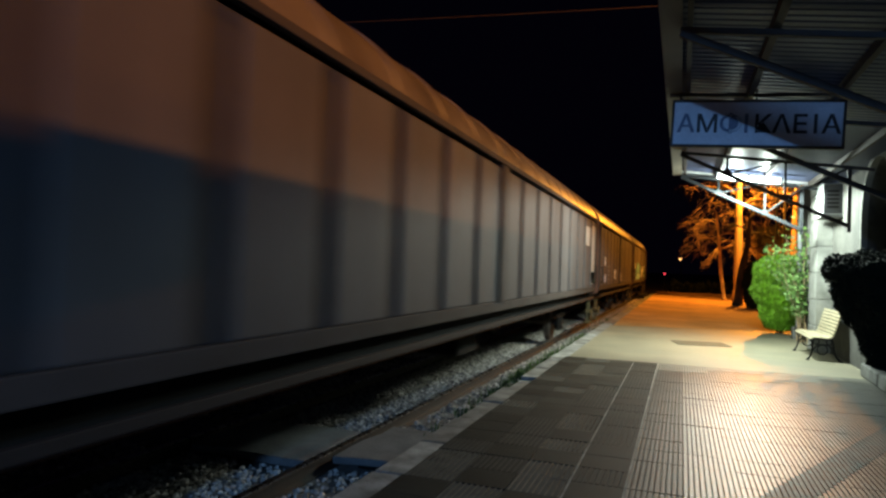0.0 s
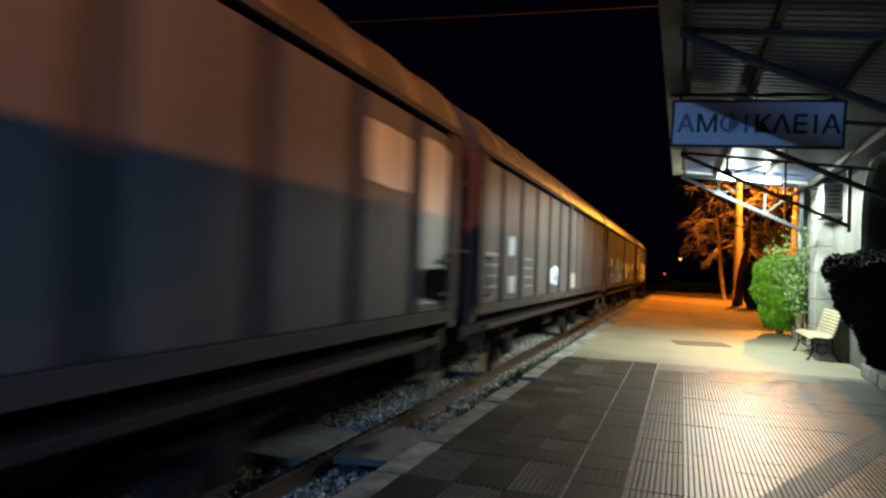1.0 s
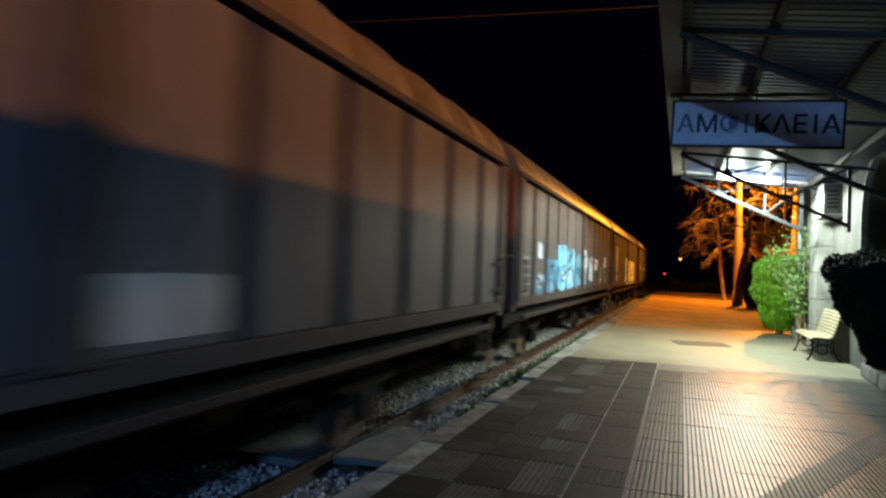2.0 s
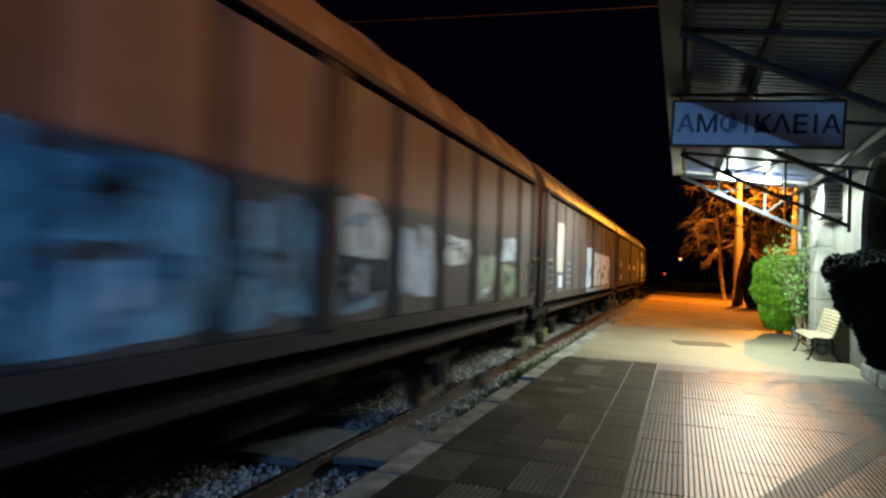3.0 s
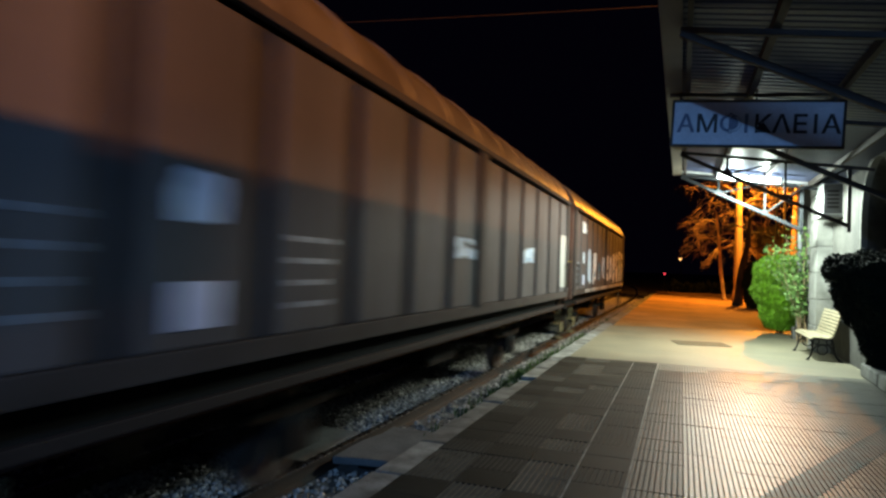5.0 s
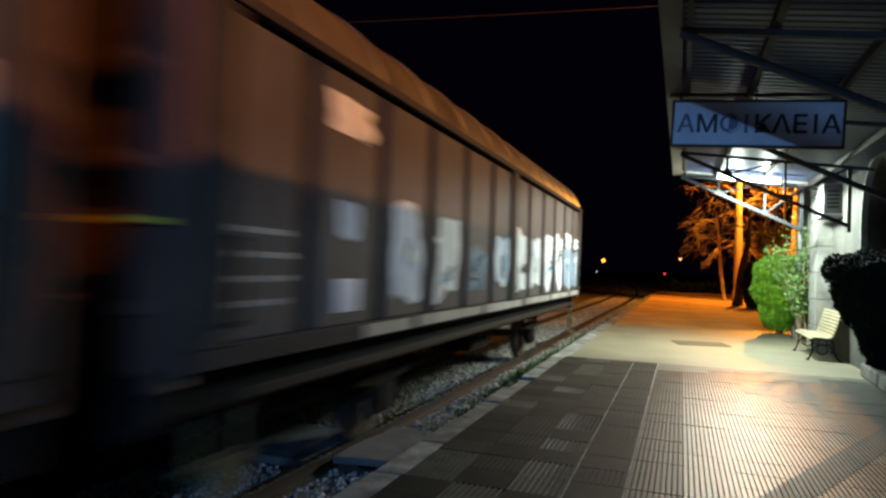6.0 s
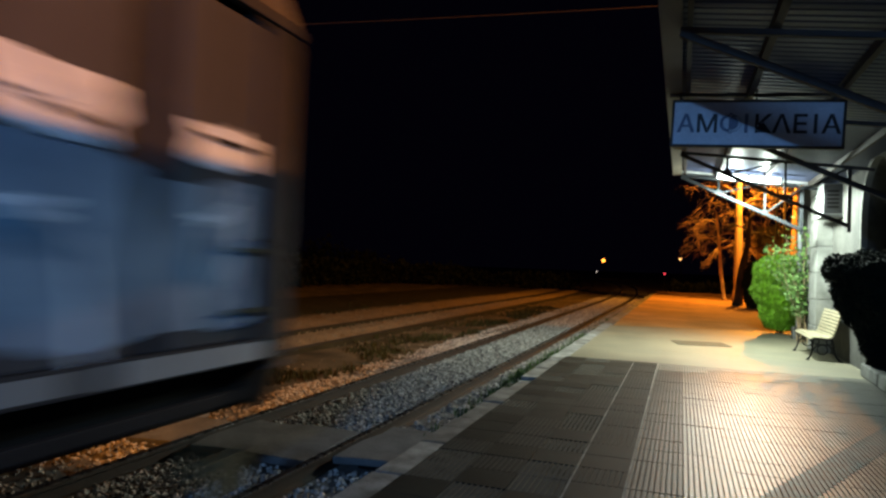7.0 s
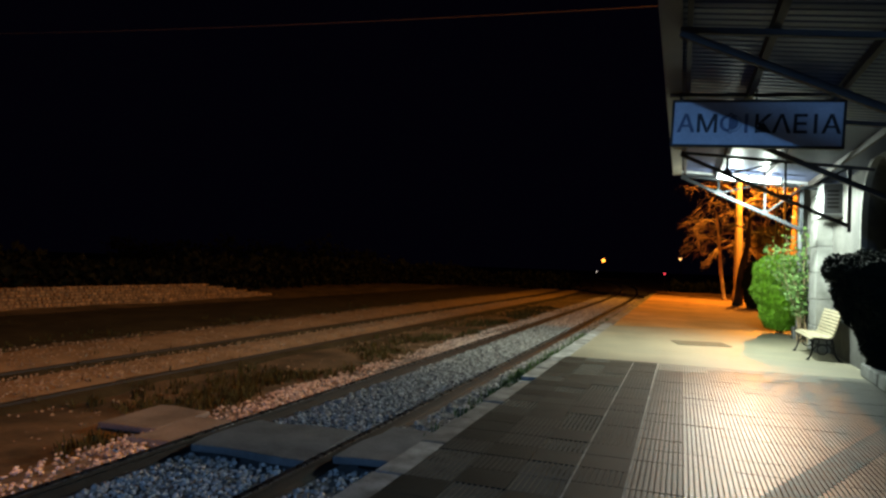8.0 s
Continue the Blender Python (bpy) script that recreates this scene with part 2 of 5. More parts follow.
# ---- ground ----
def build_ground():
    bm = bmesh.new()
    n = noise
    xs = [-2500, -900, -300, -120, -70, -45] + [-34 + 0.8 * i for i in range(46)] + [3.5, 6, 10, 20, 40, 80, 200, 800, 2500]
    ys = [-2500, -800, -250, -80, -30, -10] + [-4 + 0.9 * i for i in range(60)] + [52, 56, 62, 70, 82, 100, 130, 180, 300, 700, 2500]
    grid = []
    for y in ys:
        row = []
        for x in xs:
            z = -0.47
            if abs(x) < 60 and -20 < y < 120:
                z += 0.05 * n.noise(Vector((x * 0.5, y * 0.5, 0))) + 0.03 * n.noise(Vector((x * 1.7, y * 1.7, 3)))
                if x < -16:
                    z += 0.02 * (-16 - x)
            if x > -1.0 or abs(x - TRACK_X) < 2.2:
                z = min(z, -0.47)
            row.append(bm.verts.new((x, y, z)))
        grid.append(row)
    for ra, rb in zip(grid, grid[1:]):
        for i in range(len(xs) - 1):
            bm.faces.new((ra[i], ra[i + 1], rb[i + 1], rb[i]))
    structure("ground", bm, M_GROUND, "dry bare soil lit orange by sodium lamps", True)


build_ground()


def rail_section(top):
    if top:
        return [(-0.032, 0.0), (-0.032, -0.012), (0.032, -0.012), (0.032, 0.0), (0.02, 0.004), (-0.02, 0.004)]
    return [(-0.034, -0.0121), (-0.034, -0.04), (-0.009, -0.055), (-0.009, -0.135), (-0.07, -0.15), (-0.07, -0.16),
            (0.07, -0.16), (0.07, -0.15), (0.009, -0.135), (0.009, -0.055), (0.034, -0.04), (0.034, -0.0121)]


for off in (0.75, -0.75):
    rail = thing("rail", "rusty steel rail with a worn bright top", "rail", "rails of the track", "structure")
    for nm, top, mt in (("rail_web", False, M_RAIL), ("rail_head", True, M_RAILTOP)):
        bm = bmesh.new()
        bm_sweep(bm, track_path(off, RAIL_Z, -120, 240), rail_section(top))
        part(nm, bm, mt, rail)

# ---- platform ----
PL_END = 20.6


def build_platform():
    bm = bmesh.new()
    bm_box(bm, -1.90, 9.0, -30.0, 12.3, -0.6, -0.016)
    ob = structure("platform", bm, M_JOINT, "station platform of ribbed cement tiles")
    bm = bmesh.new()
    y = 12.3
    while y < PL_END - 0.1:
        bm_box(bm, -1.90, 9.0, y + 0.004, min(y + 2.07, PL_END) - 0.004, -0.6, 0.0, 0.006)
        y += 2.07
    for v in bm.verts:  # the platform ends on a slant
        if v.co.y > PL_END - 0.1:
            v.co.y += 0.30 * v.co.x
    part("concrete_apron", bm, M_CONC, ob, "smooth pale concrete bays")
    return ob


platform = build_platform()
# path colour takes in the sodium lamp's orange glow
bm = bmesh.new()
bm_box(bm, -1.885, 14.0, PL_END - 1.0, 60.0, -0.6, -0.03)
structure("path", bm, mat("orange_lit_path", (0.58, 0.33, 0.12), 0.85, scale=0.5, vary=0.5, bump=0.5, fine=30), "worn dusty path past the platform end with lamp orange in its colour")

# ---- station canopy ----
EDGE_X, WALL_X = -0.06, 3.0
EDGE_Z, FALL = 3.86, 0.115


def roof_z(x):
    return EDGE_Z - FALL * (x - EDGE_X)


def build_canopy():
    can = thing("canopy", "station canopy of corrugated sheet on iron brackets", "canopy", kind="structure")
    bm = bmesh.new()
    y, k = -8.0, 0
    rows = []
    while y <= 15.95:
        dz = (0.0, 0.0, 0.008, 0.008)[k % 4]
        rows.append([bm.verts.new((x, y, roof_z(x) + 0.05 + dz)) for x in (-0.2, 1.0, 2.2, 3.6)])
        y += (0.05, 0.02, 0.05, 0.02)[k % 4]
        k += 1
    for ra, rb in zip(rows, rows[1:]):
        for i in range(3):
            bm.faces.new((ra[i], ra[i + 1], rb[i + 1], rb[i]))
    sheet = part("roof_sheet", bm, M_CANOPY, can, "grey corrugated roof sheet")
    md = sheet.modifiers.new("thick", "SOLIDIFY")
    md.thickness, md.offset = 0.006, 1
    # board rises past the roof, unseen, to place the shade line on the train
    bm = bmesh.new()
    bm_box(bm, -0.235, -0.205, -8, 15.95, 3.80, 4.415, 0.004)
    part("fascia_board", bm, M_FASCIA, can)
    bm = bmesh.new()
    bm_box(bm, -0.205, -0.045, -8, 15.95, 3.80, 3.822, 0.003)
    part("soffit_board", bm, M_FASCIA, can)
    bm = bmesh.new()
    bm_box(bm, -0.2, 3.5, 15.955, 15.975, 3.65, 3.74, 0.004)
    for v in bm.verts:
        v.co.z = v.co.z - FALL * (v.co.x + 0.2) + 0.19
    part("end_board", bm, M_WHITE, can)
    for x, w in ((0.02, 0.05), (0.72, 0.07), (1.6, 0.06), (2.5, 0.05)):
        bm = bmesh.new()
        bm_box(bm, x - w / 2, x + w / 2, -8, 15.9, roof_z(x) - 0.055, roof_z(x) + 0.045, 0.004)
        part("purlin", bm, M_IRON_D, can)
    for i, y in enumerate((-6.3, -3.15, 0.0, 3.15, 6.3, 9.5, 12.8, 15.8)):
        mt = M_IRON if y > 15 else M_IRON_D
        top = lambda x: roof_z(x) - 0.09
        low = lambda x: 3.74 - (x - EDGE_X) * 0.475
        wx = 2.36 if y > 15 else 2.62
        for nm, a, b, w in (("top_chord", (EDGE_X, y, top(EDGE_X)), (WALL_X - 0.02, y, top(WALL_X)), 0.06),
                            ("bottom_chord", (EDGE_X, y, low(EDGE_X)), (wx, y, low(wx)), 0.075 if y > 15 else 0.07),
                            ("strut", (0.72, y, low(0.72)), (0.72, y, top(0.72)), 0.04),
                            ("strut", (1.65, y, low(1.65)), (1.65, y, top(1.65)), 0.04),
                            ("web", (0.72, y, low(0.72)), (1.60, y, top(1.6)), 0.035),
                            ("web", (1.65, y, low(1.65)), (wx, y, top(wx)), 0.035),
                            ("wall_bracket", (wx, y, low(wx) - 0.1), (wx, y, top(wx)), 0.06)):
            if y < 10 and nm in ("strut", "web"):
                continue
            bm = bmesh.new()
            bm_bar(bm, a, b, w, w * 0.9, 0.004)
            part(nm, bm, mt, can)
        for x in (0.72, 1.65) if y > 10 else ():
            bm = bmesh.new()
            bm_box(bm, x - 0.06, x + 0.06, y - 0.037, y - 0.031, low(x) - 0.02, low(x) + 0.075, 0.002)
            part("gusset", bm, mt, can)


build_canopy()


def build_strip_light(x, y, z):
    t = thing("strip_light", "short fluorescent strip light with a glowing white cover under the canopy", "lamp", "strip lights", at=pose(x, y, z, 0, 6.5, 0))
    bm = bmesh.new()
    bm_box(bm, -0.33, 0.33, -0.10, 0.10, 0.05, 0.08, 0.012)
    part("housing", bm, M_WHITE, t)
    bm = bmesh.new()
    bm_box(bm, -0.30, 0.30, -0.07, 0.07, -0.055, 0.048, 0.035)
    part("cover", bm, M_TUBE, t, "glowing white cover", True)
    for dx in (-0.31, 0.31):
        bm = bmesh.new()
        bm_box(bm, dx - 0.012, dx + 0.012, -0.075, 0.075, -0.06, 0.048, 0.006)
        part("end_cap", bm, M_WHITE, t)
        bm = bmesh.new()
        bm_rod(bm, (dx * 0.8, 0, 0.08), (dx * 0.8, 0, 0.30), 0.008, n=6)
        part("hanger", bm, M_IRON_D, t)


for x, y, z in ((0.96, 15.15, 3.64), (1.56, 15.15, 3.58), (0.6, -4.6, 3.5), (0.6, -6.6, 3.5)):
    build_strip_light(x, y, z)


def text_mesh(body, size, material, parent, x, z, name="letter", label=""):
    cu = bpy.data.curves.new(name, "FONT")
    cu.body, cu.size, cu.extrude, cu.align_x = body, size, 0.0015, "CENTER"
    cu.bevel_depth, cu.bevel_resolution = 0.005, 1
    tmp = bpy.data.objects.new("tmp", cu)
    scene.collection.objects.link(tmp)
    dg = bpy.context.evaluated_depsgraph_get()
    me = bpy.data.meshes.new_from_object(tmp.evaluated_get(dg))
    bpy.data.objects.remove(tmp)
    me.materials.clear()
    me.materials.append(material)
    ob = new(name, me)
    ob.parent = parent
    ob.matrix_basis = pose(x, -0.036, z, 90, 0, 0)
    return tagged(ob, label)


def build_sign():
    s = thing("station_sign", "white enamel station name board with peeling dark letters", "sign",
              at=pose(0.78, 8.66, 3.385, 0, 2.2, 2.0))
    bm = bmesh.new()
    bm_box(bm, -0.915, 0.915, -0.03, 0.03, -0.255, 0.255)
    panel = part("panel", bm, M_SIGN, s)
    for nm, b in (("frame_rail", (-0.945, 0.945, 0.255, 0.285)), ("frame_rail", (-0.945, 0.945, -0.285, -0.255)),
                  ("frame_stile", (-0.945, -0.915, -0.255, 0.255)), ("frame_stile", (0.915, 0.945, -0.255, 0.255))):
        bm = bmesh.new()
        bm_box(bm, b[0], b[1], -0.04, 0.04, b[2], b[3], 0.004)
        part(nm, bm, M_IRON_D, s)
    word = "\u0391\u039c\u03a6\u0399\u039a\u039b\u0395\u0399\u0391"
    at = (-0.775, -0.535, -0.275, -0.10, 0.075, 0.28, 0.475, 0.635, 0.80)
    for k, (ch, x) in enumerate(zip(word, at)):
        text_mesh(ch, 0.30, M_LETTER_F if k in (0, 2, 3) else M_LETTER, panel, x, -0.105,
                  label="flaking faded letter" if k in (0, 2, 3) else "")
    for x in (-0.85, 0.0, 0.85):
        bm = bmesh.new()
        bm_rod(bm, (x, 0, 0.28), (x, 0, 0.42), 0.012, n=8)
        part("hanger", bm, M_IRON_D, s)
    bm = bmesh.new()
    bm_box(bm, -0.98, 0.98, -0.025, 0.025, 0.33, 0.37, 0.004)
    part("hanging_bar", bm, M_IRON_D, s)


build_sign()

# ---- train ----
SIDE = 1.45
FLOOR_Z, EAVE_Z, CROWN_Z = 1.22, 3.30, 4.19
WAGON_GAP, SPEED = 0.9, 13.4
TAIL_AT_6 = 17.2
AXLE_FROM_END = 3.5
WHEEL_R = 0.46


def roof_profile(x):
    u = abs(x) / SIDE
    return EAVE_Z + 0.06 + (CROWN_Z - EAVE_Z - 0.06) * (1 - u ** 2.6) ** 0.62


SHARED = {}


def wagon_meshes(length, panels):
    key = (length, panels)
    if key in SHARED:
        return SHARED[key]
    d, h = {}, length / 2
    step = length / panels
    w = step - 0.22
    # one wall panel: a shallow pressed tray with chamfered edges
    bm = bmesh.new()
    bm_box(bm, 0.0, 0.05, -w / 2, w / 2, 0, EAVE_Z - 0.035 - FLOOR_Z - 0.12, 0.018)
    d["panel"] = mesh_of("panel", bm, M_PANEL_G if length > 20 else M_PANEL)
    bm = bmesh.new()
    bm_box(bm, -SIDE + 0.07, SIDE - 0.07, -h + 0.02, h - 0.02, FLOOR_Z, EAVE_Z)
    d["body"] = mesh_of("body", bm, M_FRAME)
    bm = bmesh.new()
    n = 24
    xs = [-SIDE - 0.03 + (2 * SIDE + 0.06) * 0.5 * (1 - math.cos(math.pi * i / n)) for i in range(n + 1)]
    ys, yy = [], -h
    while yy < h - 0.01:
        ys += [(yy, 0.0), (yy + step - 0.09, 0.0), (yy + step - 0.08, 0.03), (yy + step - 0.01, 0.03)]
        yy += step
    ys.append((h, 0.0))
    rows = []
    for y, lift in ys:
        rows.append([bm.verts.new((x, y, roof_profile(max(-SIDE, min(SIDE, x))) + lift)) for x in xs])
    for ra, rb in zip(rows, rows[1:]):
        for i in range(n):
            bm.faces.new((ra[i], ra[i + 1], rb[i + 1], rb[i]))
    for r in (rows[0], rows[-1]):
        bm.faces.new(r + [])
    d["roof"] = mesh_of("roof", bm, M_ROOF, True)
    bm = bmesh.new()
    bm_box(bm, 0, 0.07, -h, h, EAVE_Z + 0.01, EAVE_Z + 0.085, 0.012)
    d["eave_rail"] = mesh_of("eave_rail", bm, M_SILL)
    bm = bmesh.new()
    bm_box(bm, 0, 0.06, -h, h, FLOOR_Z - 0.02, FLOOR_Z + 0.12, 0.012)
    d["sill"] = mesh_of("sill", bm, M_SILL)
    bm = bmesh.new()
    bm_box(bm, 0, 0.05, -h + 0.5, h - 0.5, 0.985, 1.055, 0.01)
    d["guide_rail"] = mesh_of("guide_rail", bm, M_GUIDE)
    bm = bmesh.new()
    bm_box(bm, 0, 0.1, -h, h, 0.88, FLOOR_Z - 0.02, 0.01)
    d["solebar"] = mesh_of("solebar", bm, M_DARK)
    bm = bmesh.new()
    bm_box(bm, -0.035, 0.098, -0.16, 0.16, FLOOR_Z + 0.1, EAVE_Z + 0.005, 0.015)
    d["door_post"] = mesh_of("door_post", bm, M_SILL)
    # end wall with waist beams and posts
    bm = bmesh.new()
    bm_box(bm, -0.06, 0.06, -0.09, -0.03, FLOOR_Z - 0.1, EAVE_Z - 0.02, 0.01)
    d["end_post"] = mesh_of("end_post", bm, M_END)
    bm = bmesh.new()
    bm_box(bm, -SIDE + 0.05, SIDE - 0.05, -0.075, -0.028, -0.04, 0.04, 0.01)
    d["end_beam"] = mesh_of("end_beam", bm, M_END)
    bm = bmesh.new()
    bm_box(bm, -SIDE + 0.02, SIDE - 0.02, -0.03, 0.03, FLOOR_Z - 0.1, EAVE_Z + 0.05, 0.01)
    d["end_wall"] = mesh_of("end_wall", bm, M_END)
    bm = bmesh.new()
    bm_box(bm, -1.3, 1.3, -0.12, 0.12, 0.86, 1.19, 0.02)
    d["buffer_beam"] = mesh_of("buffer_beam", bm, M_DARK)
    bm = bmesh.new()
    bm_rod(bm, (0, -0.34, 0), (0, -0.40, 0), 0.24, n=18)
    d["buffer_head"] = mesh_of("buffer_head", bm, M_DARK, True)
    bm = bmesh.new()
    bm_rod(bm, (0, 0, 0), (0, -0.34, 0), 0.10, n=14)
    d["buffer"] = mesh_of("buffer", bm, M_DARK, True)
    bm = bmesh.new()
    bm_rod(bm, (0, 0, 0), (0, -0.44, -0.05), 0.05, n=8)
    bm_rod(bm, (0, -0.2, -0.05), (0.05, -0.25, -0.45), 0.03, n=8)
    d["coupling"] = mesh_of("coupling", bm, M_DARK, True)
    bm = bmesh.new()
    bm_rod(bm, (-0.055, 0, 0), (0.055, 0, 0), WHEEL_R, n=28)
    bm_rod(bm, (-0.075, 0, 0), (-0.035, 0, 0), WHEEL_R + 0.028, n=28)
    for k in range(6):
        a = k * math.pi / 3
        bm_rod(bm, (0.03, 0.28 * math.cos(a), 0.28 * math.sin(a)), (0.075, 0.28 * math.cos(a), 0.28 * math.sin(a)), 0.05, n=8)
    d["wheel"] = mesh_of("wheel", bm, M_WHEEL, True)
    bm = bmesh.new()
    bm_rod(bm, (-0.9, 0, 0), (0.9, 0, 0), 0.08, n=12)
    d["wheelset"] = mesh_of("wheelset", bm, M_WHEEL, True)
    bm = bmesh.new()
    bm_box(bm, -0.09, 0.09, -0.16, 0.16, 0.30, 0.58, 0.03)
    d["axle_box"] = mesh_of("axle_box", bm, M_DARK)
    bm = bmesh.new()
    prof = [(-0.64, 0.66), (-0.4, 0.61), (0.0, 0.585), (0.4, 0.61), (0.64, 0.66), (0.64, 0.69), (0.3, 0.70), (0.0, 0.72), (-0.3, 0.70), (-0.64, 0.69)]
    rows = [[bm.verts.new((x, y, z)) for y, z in prof] for x in (-0.05, 0.05)]
    for k in range(len(prof)):
        bm.faces.new((rows[0][k], rows[0][(k + 1) % 10], rows[1][(k + 1) % 10], rows[1][k]))
    bm.faces.new(rows[0])
    bm.faces.new(rows[1])
    d["leaf_spring"] = mesh_of("leaf_spring", bm, M_DARK)
    bm = bmesh.new()
    bm_box(bm, -0.03, 0.03, -0.05, 0.05, 0.28, 0.95, 0.01)
    d["horn_guide"] = mesh_of("horn_guide", bm, M_DARK)
    bm = bmesh.new()
    bm_rod(bm, (0, 0, 0.64), (0, 0.07, 0.92), 0.03, n=8)
    d["spring_link"] = mesh_of("spring_link", bm, M_DARK, True)
    bm = bmesh.new()
    bm_box(bm, -0.1, 0.1, -0.22, 0.22, 0.28, 0.31)
    bm_box(bm, 0.085, 0.1, -0.16, 0.16, 0.44, 0.66, 0.004)
    bm_bar(bm, (0, -0.2, 0.3), (0, -0.2, 0.9), 0.03)
    bm_bar(bm, (0, 0.2, 0.3), (0, 0.2, 0.9), 0.03)
    bm_box(bm, -0.1, 0.1, -0.22, 0.22, 0.60, 0.62)
    d["step"] = mesh_of("step", bm, M_STEP)
    bm = bmesh.new()
    pts = [(0.04, 0, 0), (0.10, 0, 0), (0.10, 0, 0.5), (0.04, 0, 0.5)]
    for a, b in zip(pts, pts[1:]):
        bm_rod(bm, a, b, 0.014, n=8)
    d["handrail"] = mesh_of("handrail", bm, M_GUIDE, True)
    bm = bmesh.new()
    bm_box(bm, 0.0, 0.03, -0.15, 0.15, -0.015, 0.015, 0.005)
    d["grip"] = mesh_of("grip", bm, M_STEP)
    bm = bmesh.new()
    bm_box(bm, -1.0, 1.0, -0.5, 0.5, 0.55, 0.9, 0.05)
    d["brake_gear"] = mesh_of("brake_gear", bm, M_DARK)
    bm = bmesh.new()
    bm_box(bm, 0.0, 0.012, -0.18, 0.18, -0.13, 0.13, 0.004)
    d["data_plate"] = mesh_of("data_plate", bm, M_PLATE)
    SHARED[key] = d
    return d


def child(name, me, parent, m=None, label=""):
    ob = new(name, me)
    ob.parent = parent
    if m is not None:
        ob.matrix_basis = m
    return tagged(ob, label)


def blob_mesh(name, w, h, material, seed, lumps=0.14, n=40):
    """An irregular rounded patch of paint in the wall's plane, 3 mm thick."""
    rnd = random.Random(seed)
    ph = [rnd.uniform(0, 6.28) for _ in range(5)]
    bm = bmesh.new()
    loop = []
    for i in range(n):
        a = 2 * math.pi * i / n
        c, s = math.cos(a), math.sin(a)
        k = max(abs(c), abs(s)) ** -0.82
        k *= 1 - lumps + lumps * sum(math.sin((j + 2) * a + p) / (1.3 + 0.5 * j) for j, p in enumerate(ph)) * 0.7
        loop.append((c * k * w / 2, s * k * h / 2))
    a = [bm.verts.new((0.0, y, z)) for y, z in loop]
    b = [bm.verts.new((0.003, y, z)) for y, z in loop]
    bm.faces.new(b)
    for i in range(n):
        bm.faces.new((a[i], a[(i + 1) % n], b[(i + 1) % n], b[i]))
    return mesh_of(name, bm, material)


def stencil_rows(w, rows, wide, seed, m):
    """Rows of plain bars, each bar a part of its own."""
    rnd = random.Random(seed)
    for r in range(rows):
        y = -wide / 2
        while y < wide / 2 - 0.05:
            l = min(rnd.uniform(0.12, 0.34), wide / 2 - y)
            bm = bmesh.new()
            bm_box(bm, 0, 0.003, -l / 2, l / 2, -0.019, 0.019)
            child("stencil_mark", mesh_of("stencil_mark", bm, M_INK), w, m @ pose(0, y + l / 2, 0.03 - r * 0.15))
            y += l + 0.06


